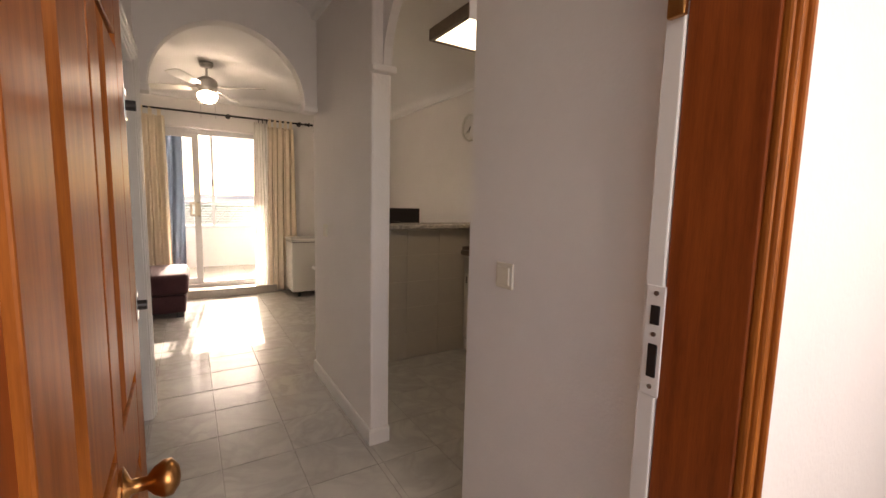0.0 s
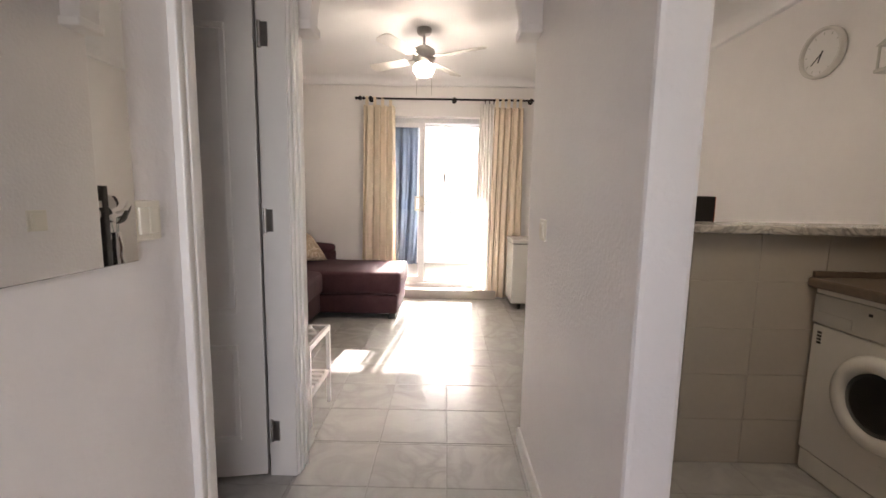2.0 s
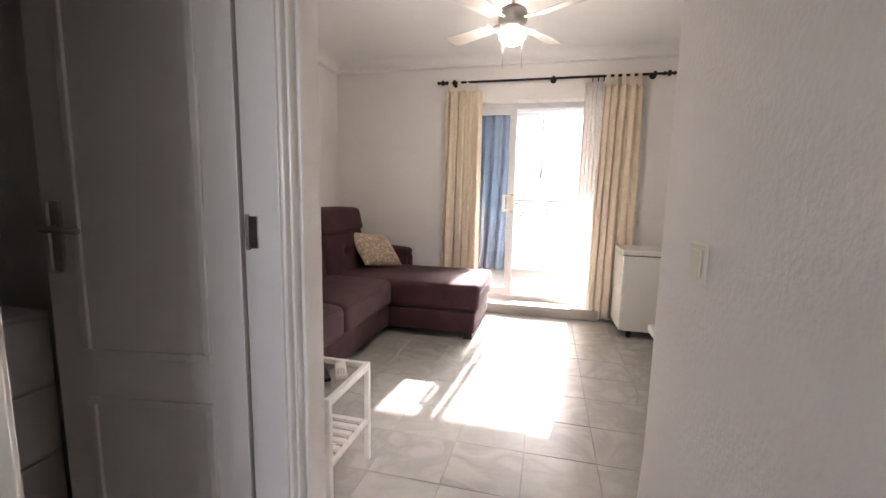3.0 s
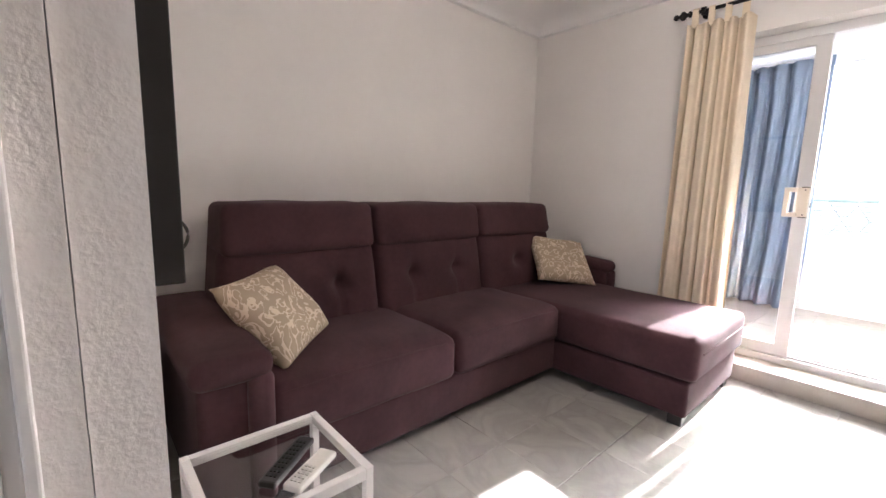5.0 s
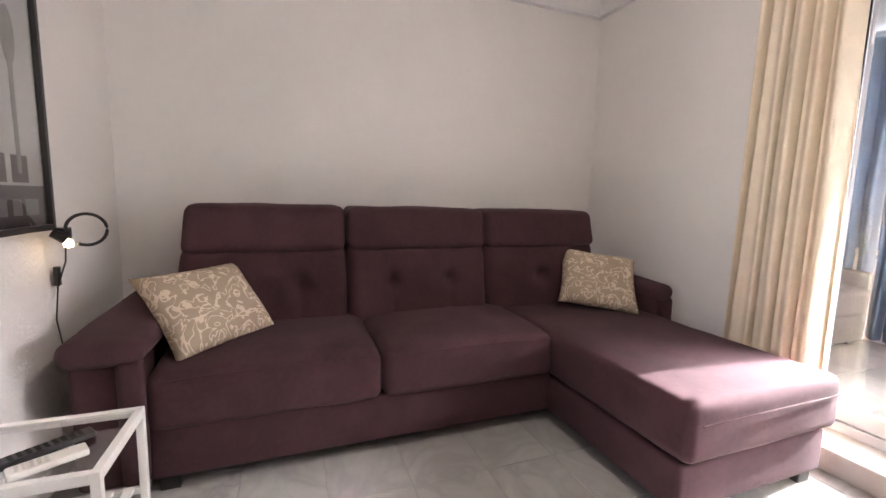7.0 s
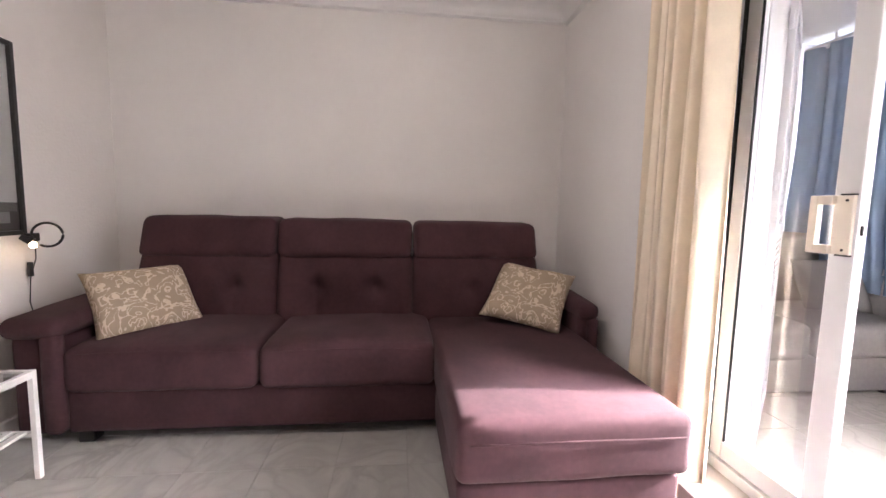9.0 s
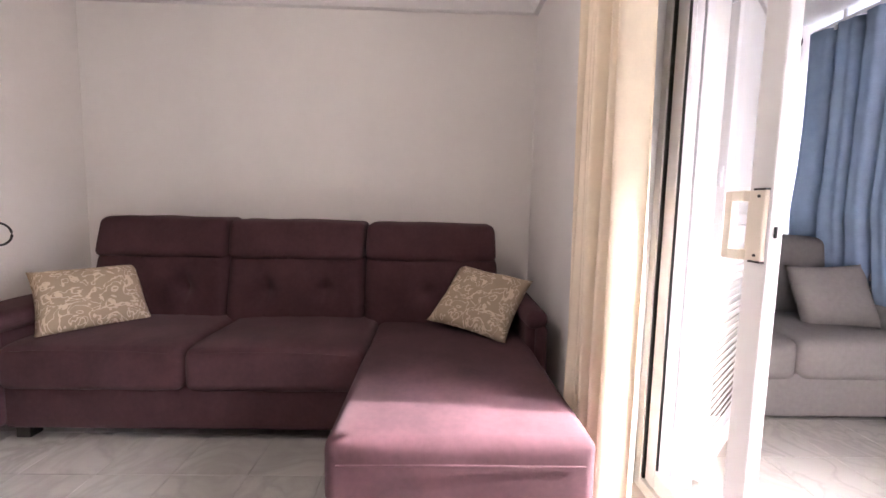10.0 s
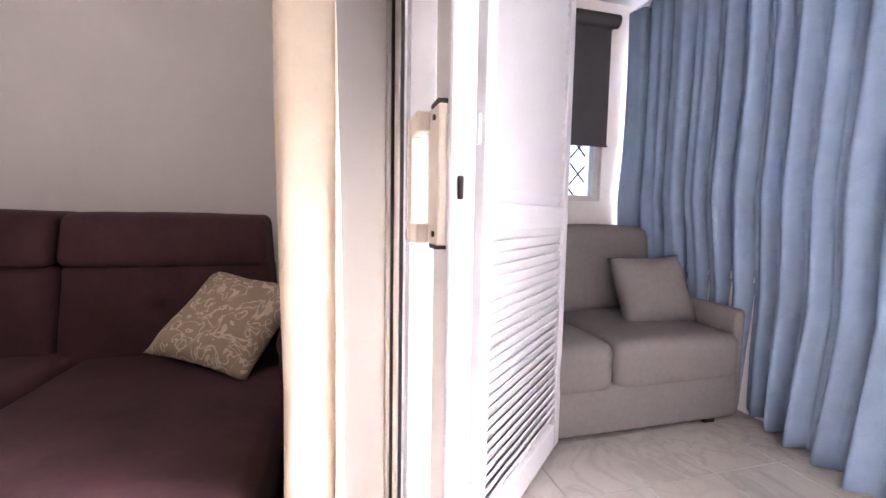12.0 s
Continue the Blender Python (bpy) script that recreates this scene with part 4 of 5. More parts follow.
def side_table():
    x0, x1, y0, y1, h = -0.61, -0.27, 3.16, 3.53, 0.47
    t = thing("side_table", (x0 + x1) / 2, (y0 + y1) / 2, 0, 0, "white metal side table with glass top and slatted shelf", "side table")
    a, b = (x1 - x0) / 2, (y1 - y0) / 2
    for sx in (-1, 1):
        for sy in (-1, 1):
            part("leg", box(sx * a - (0.022 if sx > 0 else 0), sx * a + (0.022 if sx < 0 else 0), sy * b - (0.022 if sy > 0 else 0), sy * b + (0.022 if sy < 0 else 0), 0, h, 0.002), TRIM, t)
    for sx in (-1, 1):
        xx = sx * (a - 0.011)
        part("top_rail", box(xx - 0.011, xx + 0.011, -b + 0.022, b - 0.022, h - 0.03, h - 0.001, 0.002), TRIM, t)
        part("shelf_rail", box(xx - 0.009, xx + 0.009, -b + 0.022, b - 0.022, 0.185, 0.205, 0.002), TRIM, t)
    for sy in (-1, 1):
        yy = sy * (b - 0.011)
        part("top_rail", box(-a + 0.022, a - 0.022, yy - 0.011, yy + 0.011, h - 0.03, h - 0.001, 0.002), TRIM, t)
    part("glass_top", box(-a + 0.02, a - 0.02, -b + 0.02, b - 0.02, h - 0.014, h - 0.006), GLASS, t, "clear glass top")
    for k in range(6):
        yy = -b + 0.05 + k * (2 * b - 0.10) / 5
        part("slat", box(-a + 0.02, a - 0.02, yy - 0.014, yy + 0.014, 0.20, 0.212, 0.002), TRIM, t)


side_table()
TZ = 0.465


def remote(m, length, width, body, keys, key_mat, label):
    r = new("remote_control")
    r.matrix_basis = m
    tagged(r, label, "remote control")
    part("casing", box(-width / 2, width / 2, -length / 2, length / 2, 0, 0.018, 0.005), body, r)
    for i in range(keys):
        for j in range(3):
            part("button", box(-width * 0.3 + j * width * 0.22, -width * 0.3 + j * width * 0.22 + width * 0.15, -length * 0.4 + i * length * 0.09, -length * 0.4 + i * length * 0.09 + length * 0.05, 0.017, 0.0205), key_mat, r)


remote(pose(-0.42, 3.37, TZ, 0, 0, 38), 0.19, 0.045, BLACK, 9, RUBBER, "slim black remote control on the glass top")
remote(pose(-0.35, 3.40, TZ, 0, 0, 30), 0.15, 0.05, APPL, 5, APPL_D, "white remote control with grey keys on the glass top")

pic = thing("framed_poster", -0.69, YS, 0.99, 0, "large poster of cutlery in a deep black frame", "picture")
PW, PH, PD = 0.40, 0.93, 0.05
for x0, x1, z0, z1 in ((-PW, -PW + 0.022, 0, PH), (PW - 0.022, PW, 0, PH), (-PW + 0.022, PW - 0.022, 0, 0.022), (-PW + 0.022, PW - 0.022, PH - 0.022, PH)):
    part("frame", box(x0, x1, 0.002, PD, z0, z1, 0.003), BLACK, pic)
part("poster", box(-PW + 0.02, PW - 0.02, 0.004, 0.03, 0.02, PH - 0.02), POSTER, pic)
part("printed_band", box(-PW + 0.022, PW - 0.022, 0.03, 0.0315, 0.022, 0.16), POSTER_D, pic)
for x in (-0.24, -0.12, 0.0, 0.12, 0.24):
    cut = part("printed_cutlery", box(x - 0.012, x + 0.012, 0.03, 0.032, 0.20, 0.55, 0.001), POSTER_M, pic)
    part("printed_head", lathe([(0.036, 0.0), (0.036, 0.0018), (0.001, 0.0018)], 20, pose(x, 0.0302, 0.64, -90, 0, 0) @ Matrix.Diagonal((1, 2.6, 1, 1))), POSTER_M, cut)
    part("printed_shadow", box(x - 0.045, x + 0.045, 0.03, 0.0312, 0.17, 0.26, 0.0005), POSTER_D, cut)
for k, (x, w) in enumerate(((-0.33, 0.08), (-0.23, 0.05), (-0.15, 0.07), (0.02, 0.1), (0.16, 0.06))):
    part("printed_letters", box(x, x + w, 0.0312, 0.0322, 0.06, 0.115), POSTER_M, pic)
part("glazing", box(-PW + 0.0225, PW - 0.0225, 0.036, 0.0385, 0.0225, PH - 0.0225), GLASS, pic)

cl = thing("clip_lamp", -1.09, YS + 0.055, 0.985, 0, "small black clip lamp with a ring neck on the frame", "lamp")
part("clip", box(-0.03, 0.02, -0.012, 0.028, -0.03, 0.012, 0.004), BLACK, cl)
part("lamp_head", cyl(0.022, 0.05, 16, 0.014, pose(0.02, 0.03, -0.03, 60, 0, 20)), BLACK, cl)
part("lamp_bulb", lathe([(0.004, -0.016), (0.013, -0.012), (0.016, 0), (0.012, 0.011), (0.003, 0.015)], 16, pose(0.025, 0.035, -0.045)), SPOT, cl, "small glowing bulb", smooth=True)
part("ring_neck", tube([(0.02 * math.cos(a), 0.085 - 0.058 * math.cos(a), 0.005 + 0.06 * math.sin(a)) for a in [math.pi * 2 * i / 28 - 0.6 for i in range(27)]], 0.006, 8), BLACK, cl, smooth=True)
part("cable", tube([(-0.02, 0.01, -0.03), (-0.03, 0.0, -0.12), (-0.028, -0.03, -0.22), (-0.032, -0.045, -0.35), (-0.06, -0.045, -0.46), (-0.10, -0.045, -0.55)], 0.0028, 6), BLACK, cl)
part("cable_switch", box(-0.04, -0.018, -0.038, -0.02, -0.215, -0.14, 0.004), BLACK, cl)

# ---- window wall ----
def balcony_door():
    d = thing("door_3", 0, 6.345, 0.105, 0, "white aluminium sliding balcony door, slid open", "door", kind="structure")
    H = DZ - 0.105
    part("frame_side", box(DX0, DX0 + 0.055, 0, 0.12, 0, H, 0.003), ALU, d)
    part("frame_side", box(DX1 - 0.055, DX1, 0, 0.12, 0, H, 0.003), ALU, d)
    part("reveal_lining", box(DX0 + 0.001, DX0 + 0.02, -0.122, -0.001, 0, H, 0.002), ALU, d)
    part("brush_seal", box(DX0 + 0.056, DX0 + 0.068, 0.006, 0.03, 0.05, H - 0.06), RUBBER, d)
    part("frame_head", box(DX0 + 0.055, DX1 - 0.055, 0, 0.12, H - 0.055, H, 0.003), ALU, d)
    part("frame_sill", box(DX0 + 0.055, DX1 - 0.055, 0, 0.12, 0, 0.045, 0.003), ALU, d)
    for y in (0.028, 0.085):
        part("track", box(DX0 + 0.055, DX1 - 0.055, y, y + 0.008, 0.045, 0.056), ALU, d)
    for k, (px, py) in enumerate(((-0.35, 0.012),)):
        w, z0, z1, t = 0.478, 0.05, H - 0.045, 0.036
        pn = part("sliding_panel", box(px, px + 0.062, py, py + t, z0, z1, 0.004), ALU, d)
        part("stile", box(px + w - 0.075, px + w, py, py + t, z0, z1, 0.004), ALU, pn)
        part("rail", box(px + 0.062, px + w - 0.07, py, py + t, z0, z0 + 0.075, 0.004), ALU, pn)
        part("rail", box(px + 0.062, px + w - 0.07, py, py + t, z1 - 0.06, z1, 0.004), ALU, pn)
        gl = part("pane", box(px + 0.058, px + w - 0.066, py + 0.015, py + 0.021, z0 + 0.07, z1 - 0.055), GLASS, pn)
        gl.visible_shadow = False
        for sx in (px + 0.062, px + w - 0.075):
            part("gasket", box(sx, sx + 0.005, py + 0.004, py + 0.012, z0 + 0.075, z1 - 0.06), RUBBER, pn)
        if k == 0:
            hx, hz = px + w - 0.035, 1.04
            hd = part("handle", box(hx - 0.028, hx + 0.028, py - 0.012, py + 0.001, hz - 0.09, hz + 0.09, 0.003), BEIGE, pn, "beige pull handle")
            for z in (hz - 0.09, hz + 0.062):
                part("grip_arm", box(hx - 0.085, hx - 0.02, py - 0.03, py - 0.011, z, z + 0.028, 0.003), BEIGE, hd)
            part("grip", box(hx - 0.088, hx - 0.062, py - 0.031, py - 0.010, hz - 0.09, hz + 0.09, 0.003), BEIGE, hd)
            for z in (hz - 0.075, hz + 0.075):
                part("screw", cyl(0.004, 0.003, 10, m=pose(hx + 0.01, py - 0.012, z, 90, 0, 0)), BLACK, hd)
            for z in (hz - 0.094, hz + 0.09):
                part("end_cap", box(hx - 0.01, hx + 0.029, py - 0.013, py + 0.001, z, z + 0.005), RUBBER, hd)
            part("latch", box(px + w - 0.004, px + w + 0.004, py + 0.012, py + 0.02, hz - 0.03, hz + 0.0, 0.002), IRON, pn, "dark latch hook")


balcony_door()


def shutter():
    """Louvred leaf of the outside shutter, swung out on to the balcony."""
    L = 0.77
    s = thing("louvred_shutter", -0.375, 6.575, BF, 133.0, "white louvred shutter leaf standing open on the balcony", "shutter")
    H = 2.02
    z0 = 0.03
    for x0, x1 in ((0, 0.06), (L - 0.06, L)):
        part("stile", box(x0, x1, -0.018, 0.018, z0, H, 0.003), SHUT, s)
    for a, b in ((z0, 0.13), (0.95, 1.03), (H - 0.08, H)):
        part("rail", box(0.06, L - 0.06, -0.017, 0.017, a, b, 0.003), SHUT, s)
    for a, b in ((0.14, 0.945), (1.04, H - 0.085)):
        z = a + 0.014
        while z < b - 0.004:
            bm = box(0.058, L - 0.058, -0.024, 0.024, -0.003, 0.003, m=pose(0, 0, z, -66 if a < 1 else -74, 0, 0))
            part("slat", bm, SHUT, s)
            z += 0.034
    for z in (0.23, 1.21, 1.85):
        part("hinge", cyl(0.009, 0.075, 12, m=pose(-0.006, 0, z - 0.037)), SHUT, s)
    p = thing("shutter_post", -0.41, 6.49, BF, 0, "white aluminium post carrying the shutter", "shutter post", kind="structure")
    part("post", box(-0.01, 0.03, -0.008, 0.078, 0, 2.06, 0.003), ALU, p)
    part("foot_plate", box(-0.015, 0.035, 0.0, 0.072, 0, 0.012), ALU, p)


shutter()

rod = thing("curtain_rod", 0.43, YN, 2.35, 0, "black iron curtain rod with turned finials", "curtain rod")
RY = -0.075
part("rod", cyl(0.011, 2.0, 14, m=pose(-1.0, RY, 0, 0, 90, 0)), IRON, rod)
for s in (-1, 1):
    part("finial", lathe([(0.011, 0), (0.02, 0.006), (0.02, 0.014), (0.012, 0.02), (0.012, 0.03), (0.027, 0.045), (0.027, 0.058), (0.013, 0.07), (0.01, 0.08), (0.02, 0.092), (0.015, 0.104), (0.004, 0.112)], 18, pose(s * 1.0, RY, 0, 0, 90 * s, 0)), IRON, rod, "turned black finial", smooth=True)
for x in (-0.93, 0.04, 0.93):
    b = part("bracket", cyl(0.012, 0.1, 12, m=pose(x, 0, 0, 90, 0, 0)), IRON, rod)
    part("bracket_ring", lathe([(0.012, -0.012), (0.024, -0.012), (0.024, 0.012), (0.012, 0.012)], 18, pose(x, RY, 0, 0, 90, 0)), IRON, b)
    part("wall_plate", lathe([(0.03, 0), (0.03, 0.006), (0.02, 0.01)], 18, pose(x, 0, 0, 90, 0, 0)), IRON, b)


def tab_curtain(x0, x1, folds, seed, gather, label, amp=0.03, turn=0.0):
    c = thing("curtain", (x0 + x1) / 2, YN + RY, 0.03, turn, label, "curtain", "curtains at the balcony door")
    h = (x1 - x0) / 2
    thicken(part("cloth", drape(-h, h, 0.0, 2.235, folds, amp, seed, gather), CREAM, c, smooth=True), 0.003)
    n = folds
    for k in range(n):
        x = -h + 2 * h * (k + 0.5) / n
        bm = bmesh.new()
        ring = [(0.016 * math.cos(a), 2.32 + 0.017 * math.sin(a)) for a in [math.pi * i / 8 for i in range(9)]]
        line = [(0.016, 2.22)] + ring + [(-0.016, 2.22)]
        vs = [[bm.verts.new((x + w, yy, zz)) for yy, zz in line] for w in (-0.017, 0.017)]
        for i in range(len(line) - 1):
            bm.faces.new((vs[0][i], vs[0][i + 1], vs[1][i + 1], vs[1][i]))
        thicken(part("tab", bm, CREAM, c), 0.003)
    return c


tab_curtain(-0.585, -0.225, 4, 3, 1.18, "cream cotton tab-top curtain drawn to one side of the door", 0.053, 8.0)
tab_curtain(0.93, 1.27, 5, 8, 1.15, "cream cotton tab-top curtain drawn beside the freezer")
sh = thing("sheer_curtain", 0.885, YN - 0.05, 0.03, 0, "thin white sheer drawn beside the cream curtain", "sheer curtain")
thicken(part("cloth", drape(-0.118, 0.07, 0, 2.28, 5, 0.012, 5, 1.3, 60, 20), SHEER, sh, smooth=True), 0.001)
for k in range(3):
    part("hook", box(-0.06 + 0.05 * k, -0.054 + 0.05 * k, -0.052, 0.0, 2.275, 2.311), IRON, sh)

frz = thing("chest_freezer", 1.13, 5.66, 0, 0, "white chest freezer against the window wall", "freezer")
part("body", box(0, 0.95, 0, 0.43, 0.07, 0.735, 0.012), APPL, frz)
part("lid", box(-0.008, 0.958, -0.012, 0.435, 0.74, 0.785, 0.012), APPL, frz, "white lid")
part("lid_seal", box(0.006, 0.944, 0.004, 0.428, 0.733, 0.742), RUBBER, frz)
for x in (0.08, 0.82):
    for y in (0.05, 0.36):
        part("caster", cyl(0.028, 0.03, 16, m=pose(x, y, 0.028, 0, 90, 0)), RUBBER, frz)
        part("caster_fork", box(x - 0.004, x + 0.034, y - 0.014, y + 0.014, 0.03, 0.072), BLACK, frz)

ac = thing("air_conditioner", 1.98, YN, 2.24, 0, "white split air conditioner under the cornice", "air conditioner")
part("body", box(-0.42, 0.42, -0.19, 0, 0.0, 0.275, 0.02), APPL, ac)
part("front_cover", box(-0.41, 0.41, -0.20, -0.185, 0.08, 0.265, 0.006), APPL, ac)
# outlet and intake slots: shade inside them put on as black and grey strips
part("outlet", box(-0.37, 0.37, -0.195, -0.188, 0.018, 0.05, 0.002), RUBBER, ac)
part("flap", box(-0.365, 0.365, -0.203, -0.192, 0.03, 0.07, 0.003), APPL, ac)
for z in (0.17, 0.225):
    part("intake_slot", box(-0.36, 0.36, -0.2015, -0.198, z, z + 0.006), APPL_D, ac)

st = thing("small_table", 1.16, 3.40, 0, 0, "small table with a pale timber top and splayed white legs", "table")
part("top", box(-0.27, 0.30, -0.2, 0.17, 0.722, 0.74, 0.005), BEECH, st)
part("top_edge", box(-0.285, -0.268, -0.2, 0.175, 0.718, 0.743, 0.003), TRIM, st)
part("top_edge", box(-0.268, 0.30, 0.165, 0.178, 0.718, 0.743, 0.003), TRIM, st)
for sy in (-1, 1):
    for sx in (-1, 1):
        bm = box(-0.02, 0.02, -0.016, 0.016, 0, 0.722, 0.003)
        for v in bm.verts:
            k = 1 - v.co.z / 0.722
            v.co.x += sx * (0.22 + 0.03 * k)
            v.co.y += sy * 0.14 + 0.02 * sy * k
        part("leg", bm, TRIM, st)
for y in (-0.15, 0.13):
    part("apron", box(-0.22, 0.24, y, y + 0.018, 0.65, 0.722, 0.002), TRIM, st)
vs = thing("flower_vase", 0.99, 3.46, 0.74, 0, "silver vase with a white flower and dark leaves", "vase")
vs.scale = (0.75, 0.75, 1.35)
part("vessel", lathe([(0.035, 0), (0.045, 0.01), (0.05, 0.05), (0.032, 0.09), (0.045, 0.13), (0.028, 0.17), (0.034, 0.19)], 24), CHROME, vs, smooth=True)
for k in range(9):
    a = k * 2.4
    bm = bmesh.new()
    for v in bmesh.ops.create_icosphere(bm, subdivisions=2, radius=1.0)["verts"]:
        v.co = Vector((v.co.x * 0.055, v.co.y * 0.032, v.co.z * 0.006 + 0.02 * v.co.x * v.co.x))
    bmesh.ops.transform(bm, matrix=pose(0.07 * math.cos(a), 0.07 * math.sin(a), 0.24 + 0.02 * (k % 4), 20 * math.sin(a), -25 - 5 * (k % 3), math.degrees(a)), verts=bm.verts)
    part("leaf" if k < 5 else "petal", bm, BLACK if k < 5 else TRIM, vs, smooth=True)
for k in range(3):
    part("stem", tube([(0, 0, 0.02), (0.01 * (k - 1), 0.008, 0.15), (0.03 * (k - 1), 0.02 * (k % 2), 0.25)], 0.003, 6), LATT, vs)

tv = thing("television", 1.305, 3.275, 0.74, 0, "black flat television standing on the small table", "television")
part("casing", box(-0.43, 0.43, -0.018, 0.014, 0.03, 0.51, 0.006), BLACK, tv)
part("screen", box(-0.415, 0.415, 0.0135, 0.0165, 0.05, 0.495), SMOKE, tv, "dark glossy screen")
part("rear_housing", box(-0.24, 0.24, -0.045, -0.017, 0.10, 0.40, 0.012), BLACK, tv)
part("rear_label", box(-0.42, -0.355, -0.0195, -0.0178, 0.40, 0.432), APPL, tv, "white sticker with fine print")
part("end_strip", box(0.4275, 0.4315, -0.017, 0.013, 0.032, 0.508, 0.001), MAHOG, tv, "reddish brown end strip")
part("stand_neck", box(-0.04, 0.04, -0.012, 0.010, 0.012, 0.034, 0.004), BLACK, tv)
part("stand_foot", box(-0.13, 0.13, -0.06, 0.07, 0.0, 0.014, 0.005), BLACK, tv)

# ---- balcony ----
def glazing():
    g = thing("window_1", 0, 8.285, 0.78, 0, "white aluminium balcony glazing in sliding sashes", "window", kind="structure")
    H = 2.44 - 0.78
    part("window_frame", box(XW, XE, 0, 0.07, H - 0.05, H, 0.003), ALU, g)
    part("window_sill", box(XW, XE, -0.03, 0.075, 0, 0.045, 0.004), ALU, g)
    part("transom", box(XW, XE, 0.005, 0.06, 0.40, 0.445, 0.003), ALU, g)
    xs = [XW, -1.15, -0.42, 0.36, 1.12, 1.9, XE]
    for i, x in enumerate(xs):
        wdt = 0.045
        x = min(max(x, XW + wdt / 2), XE - wdt / 2)
        for z0, z1 in ((0.045, 0.40), (0.445, H - 0.05)):
            m = part("mullion", box(x - wdt / 2, x + wdt / 2, 0.01, 0.055, z0, z1, 0.003), ALU, g)
        if x == 0.36:
            part("sash_latch", box(x - 0.008, x + 0.008, -0.004, 0.011, 0.72, 0.83, 0.003), BLACK, m)
    for a, b in zip(xs, xs[1:]):
        for z0, z1 in ((0.045, 0.40), (0.445, H - 0.05)):
            p = part("pane", box(a + 0.02, b - 0.02, 0.030, 0.034, z0, z1), GLASS, g)
            p.visible_shadow = False


glazing()
rail = thing("balcony_lattice", 0, 8.365, 0.78, 0, "pale green lattice railing outside the glazing", "railing", kind="structure")
part("top_rail", box(XW, XE, 0, 0.02, 0.36, 0.385), LATT, rail)
part("bottom_rail", box(XW, XE, 0, 0.02, 0.0, 0.02), LATT, rail)
n = 24
for k in range(n):
    x = XW + 0.14 + (XE - XW - 0.3) * k / (n - 1)
    for s in (-1, 1):
        part("lattice_bar", box(-0.0035, 0.0035, 0.004 if s < 0 else 0.009, 0.009 if s < 0 else 0.014, -0.2, 0.2, m=pose(x, 0, 0.19, 0, 32 * s, 0)), LATT, rail)
for k in range(7):
    part("louvre", box(XW, XE, 0.016, 0.0195, 0.05 + k * 0.045, 0.058 + k * 0.045), LATT, rail)

bc = thing("blue_curtain", 0, 8.225, BF, 0, "blue linen curtain drawn across the balcony glazing", "curtain")
blue_bm = drape(-1.82, -0.07, 0.02, 2.32, 11, 0.032, 11, 1.0, 330, 30, 0.004)
for v in blue_bm.verts:  # the free end swings in towards the room
    low = 1 - v.co.z / 2.4
    v.co.y = v.co.y * (1 + 0.6 * low) - (0.05 + 0.22 * low) * max(0.0, v.co.x + 0.9) - 0.02 * low * math.sin(7 * v.co.x + 3 * v.co.z)
    v.co.y -= 0.08 * min(1.0, max(0.0, (v.co.z - 0.62) / 0.5)) + 0.02 * math.sin(3.1 * v.co.x + 1.0)
thicken(part("cloth", blue_bm, BLUE, bc, smooth=True), 0.003)
part("curtain_track", box(-1.82, 2.6, -0.092, -0.068, 2.325, 2.345), ALU, bc)
for k in range(16):
    x = -1.77 + 1.66 * k / 15
    part("glider", box(x - 0.005, x + 0.005, -0.088, -0.072, 2.30, 2.327), ALU, bc)
for x in (-1.6, 0.4, 2.4):
    part("track_bracket", box(x - 0.008, x + 0.008, -0.088, -0.072, 2.345, 2.40), ALU, bc)


def grey_sofa():
    s = thing("grey_sofa", 0, 0, BF, 0, "grey woven two-seat sofa bed on the balcony", "sofa")
    part("base", soft(-1.78, -0.905, 6.70, 8.14, 0.02, 0.255, 0.02, (0.004, 0, 0), 5, 0.002), GREY, s, smooth=True)
    for y0, y1 in ((6.72, 7.425), (7.43, 8.13)):
        part("seat_cushion", soft(-1.6, -0.885, y0, y1, 0.22, 0.44, 0.05, (0.012, 0.005, 0.022), 8, 0.004), GREY, s, smooth=True)
        part("back_cushion", soft(-1.70, -1.47, y0, y1, 0.42, 0.94, 0.06, (0.03, 0.006, 0.01), 9, 0.005, lambda v, u: Vector((v.x - 0.12 * (v.z - 0.42), v.y, v.z))), GREY, s, smooth=True)
    part("arm", soft(-1.78, -0.92, 8.13, 8.185, 0.02, 0.555, 0.025, (0.004, 0.004, 0.006), 5, 0.002), GREY, s, smooth=True)
    part("arm", soft(-1.78, -0.92, 6.56, 6.71, 0.02, 0.60, 0.03, (0.004, 0.004, 0.006), 5, 0.002), GREY, s, smooth=True)
    for x in (-1.7, -0.95):
        for y in (6.7, 8.0):
            part("foot", box(x - 0.03, x + 0.03, y - 0.03, y + 0.03, 0, 0.025), BLACK, s)


grey_sofa()
scatter("grey_cushion", set_up((-1.24, 7.905, 0.70), (0.12, 0.98, -0.03), (-0.42, 0.0, 0.9)), 0.44, 0.40, 0.16, GREY, "small plain grey cushion on the balcony sofa", 4)

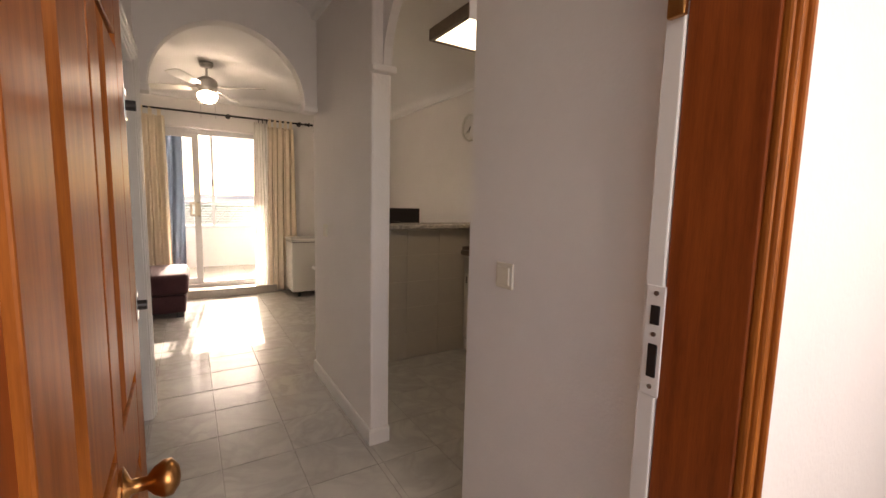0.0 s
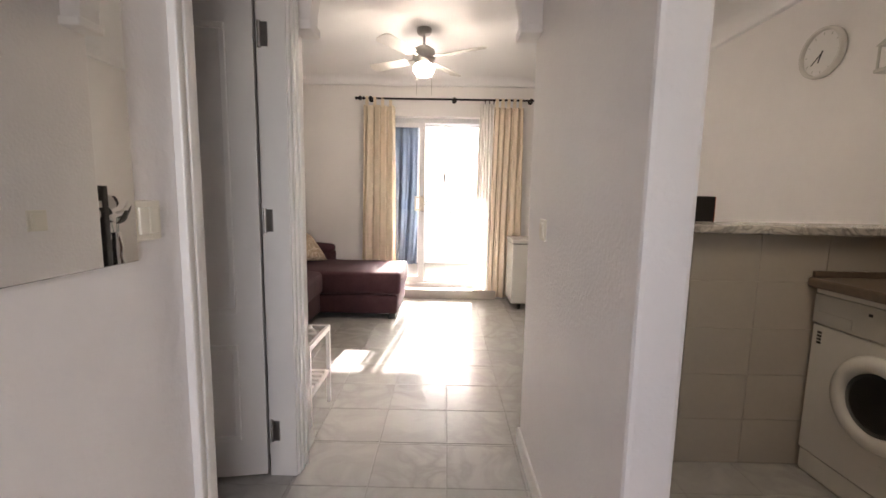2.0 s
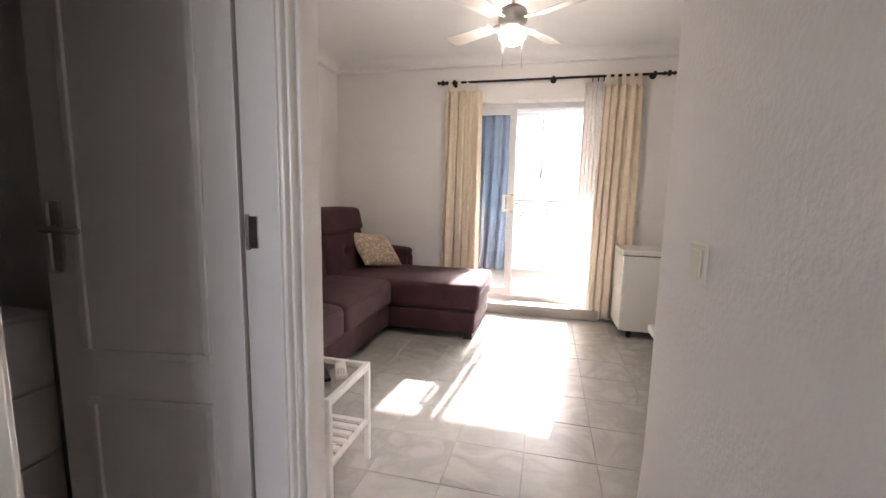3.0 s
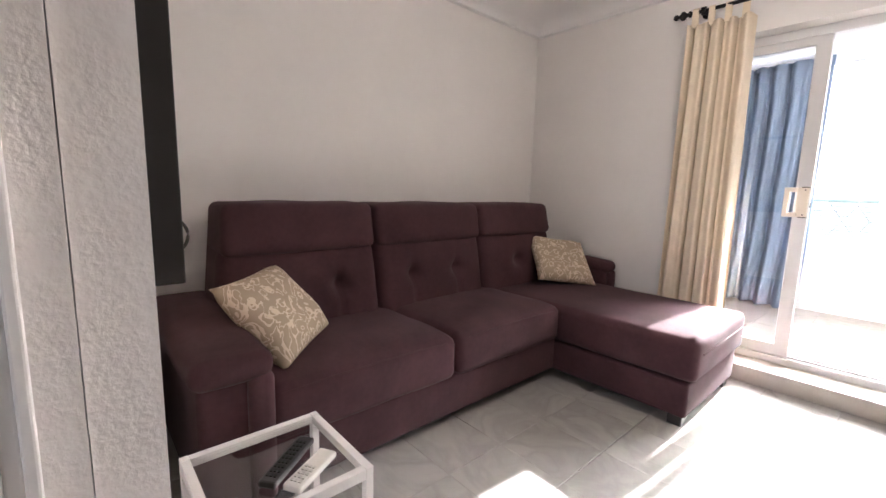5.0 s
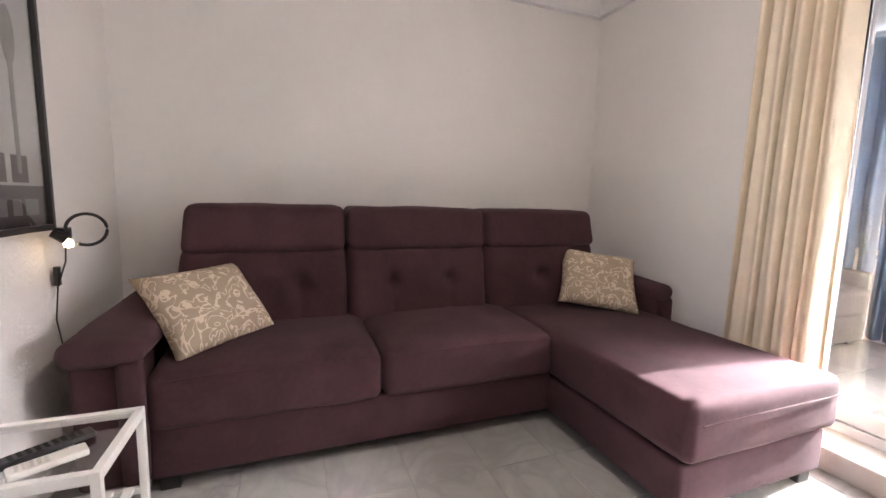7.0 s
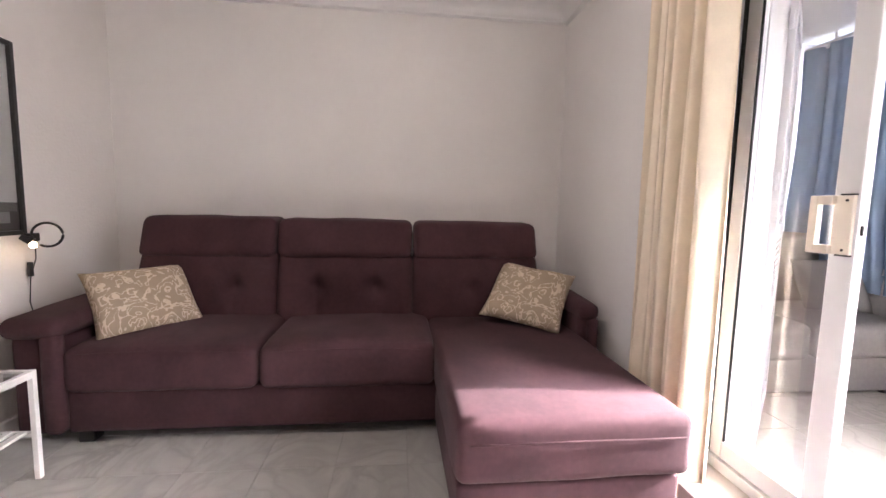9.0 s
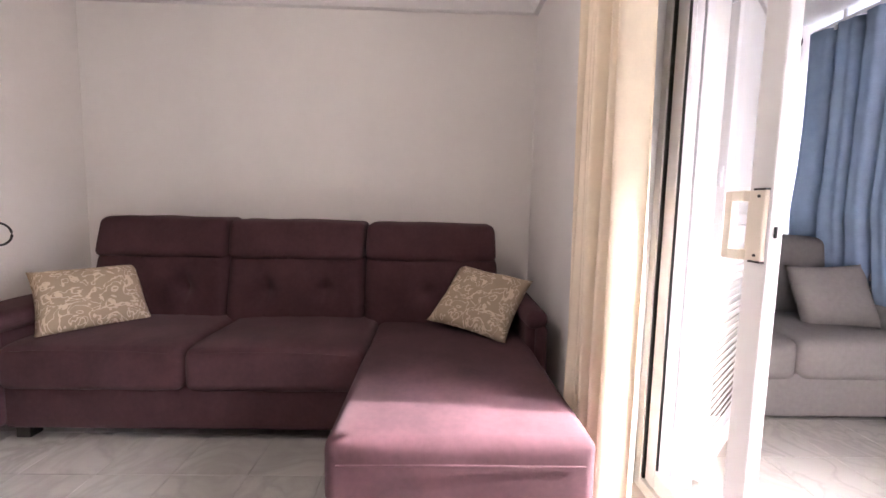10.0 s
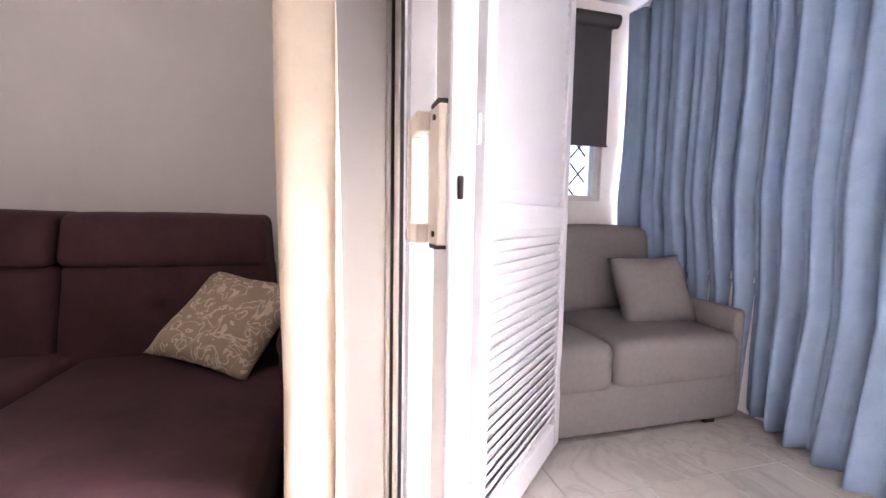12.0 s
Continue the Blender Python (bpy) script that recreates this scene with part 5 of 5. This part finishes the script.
w2 = thing("window_2", XW - 0.06, 7.79, 1.20, 0, "small white window with a diamond grille", "window", kind="structure")
for y0, y1, z0, z1 in ((-0.19, -0.15, 0, 1.12), (0.15, 0.19, 0, 1.12), (-0.15, 0.15, 0, 0.04), (-0.15, 0.15, 1.08, 1.12)):
    part("window_frame", box(-0.03, 0.03, y0, y1, z0, z1, 0.003), ALU, w2)
pp = part("pane", box(-0.004, 0.0, -0.15, 0.15, 0.04, 1.08), GLASS, w2)
pp.visible_shadow = False
for k in range(6):
    for s in (-1, 1):
        part("grille_bar", box(-0.05, -0.043, -0.005, 0.005, -0.2, 0.2, m=pose(0, 0, 0.10 + 0.18 * k, 42 * s, 0, 0)), IRON, w2)
bl = thing("roller_blind", XW, 7.80, 1.56, 0, "charcoal roller blind over the small balcony window", "roller blind")
part("cassette", cyl(0.042, 0.44, 20, m=pose(0.05, 0.22, 0.80, 90, 0, 0)), BLIND, bl)
part("fabric", box(0.028, 0.031, -0.19, 0.19, 0.01, 0.80), BLIND, bl)
part("bottom_bar", box(0.022, 0.036, -0.195, 0.195, 0, 0.014, 0.003), BLIND, bl)
for y in (-0.22, 0.215):
    part("bracket", box(0, 0.06, y, y + 0.005, 0.77, 0.84), BLIND, bl)

# ---- tiles ----
TX, TY, TS, TSY, J = 0.085, 3.115, 0.335, 0.325, 0.003
floor_ob, bfloor_ob = bpy.data.objects["floor"], bpy.data.objects["balcony_floor"]


def tile_mesh(name, dx, dy, dz, mat):
    bm = box(0, dx, 0, dy, -dz, 0)
    top = [f for f in bm.faces if f.normal.z > 0.5]
    es = [e for f in top for e in f.edges]
    bmesh.ops.bevel(bm, geom=es, offset=0.0016, segments=1, affect="EDGES")
    me = bpy.data.meshes.new(name)
    bm.to_mesh(me)
    bm.free()
    me.materials.append(mat)
    return me


def tile_area(parent, mesh_cache, x0, x1, y0, y1, z, mat):
    """Whole and cut tiles on the flat's one grid, inside a rectangle."""
    i0, i1 = math.floor((x0 - TX) / TS), math.ceil((x1 - TX) / TS)
    j0, j1 = math.floor((y0 - TY) / TSY), math.ceil((y1 - TY) / TSY)
    for i in range(i0, i1):
        for j in range(j0, j1):
            ax, bx = max(x0, TX + i * TS + J / 2), min(x1, TX + (i + 1) * TS - J / 2)
            ay, by = max(y0, TY + j * TSY + J / 2), min(y1, TY + (j + 1) * TSY - J / 2)
            if bx - ax < 0.01 or by - ay < 0.01:
                continue
            key = (round(bx - ax, 3), round(by - ay, 3), mat.name)
            if key not in mesh_cache:
                mesh_cache[key] = tile_mesh("tile", bx - ax, by - ay, 0.008, mat)
            o = new("tile", mesh_cache[key])
            o.location = (ax, ay, z + 0.0006 * math.sin(17.3 * i + 7.1 * j))
            o.parent = parent


cache = {}
tile_area(floor_ob, cache, XW, XE, YS, YN, 0.0, TILE)
tile_area(floor_ob, cache, LX, RX, 0.27, YS, 0.0, TILE)
tile_area(floor_ob, cache, RX, XE, 0.5, 3.01, 0.0, TILE)
tile_area(floor_ob, cache, -1.2, LX, 1.2, 3.0, 0.0, TILE)
tile_area(bfloor_ob, cache, XW, XE, 6.525, 8.27, BF, TILE_B)

half = bpy.data.objects["wall_half"]
kt = {}
for i in range(6):
    for j in range(5):
        x0 = 0.896 + i * 0.30
        w = min(0.298, XE - 0.004 - x0)
        z0 = 0.002 + j * 0.218
        hgt = min(0.216, 1.083 - z0)
        if w < 0.02 or hgt < 0.02:
            continue
        key = (round(w, 3), round(hgt, 3))
        if key not in kt:
            me = tile_mesh("wall_tile", w, hgt, 0.008, KTILE)
            kt[key] = me
        o = new("wall_tile", kt[key])
        o.matrix_basis = pose(x0, 3.0065, z0, 90, 0, 0)
        o.parent = half

east = bpy.data.objects["wall_east"]
bt = {}
for i in range(8):
    for j in range(3):
        y0, z0 = 3.0 - (i + 1) * 0.302, 0.90 + j * 0.19
        key = 0.188
        if key not in bt:
            bt[key] = tile_mesh("wall_tile", 0.30, 0.188, 0.008, KTILE)
        o = new("wall_tile", bt[key])
        o.matrix_basis = pose(XE - 0.008, y0 + 0.30, z0, 90, 0, -90)
        o.parent = east
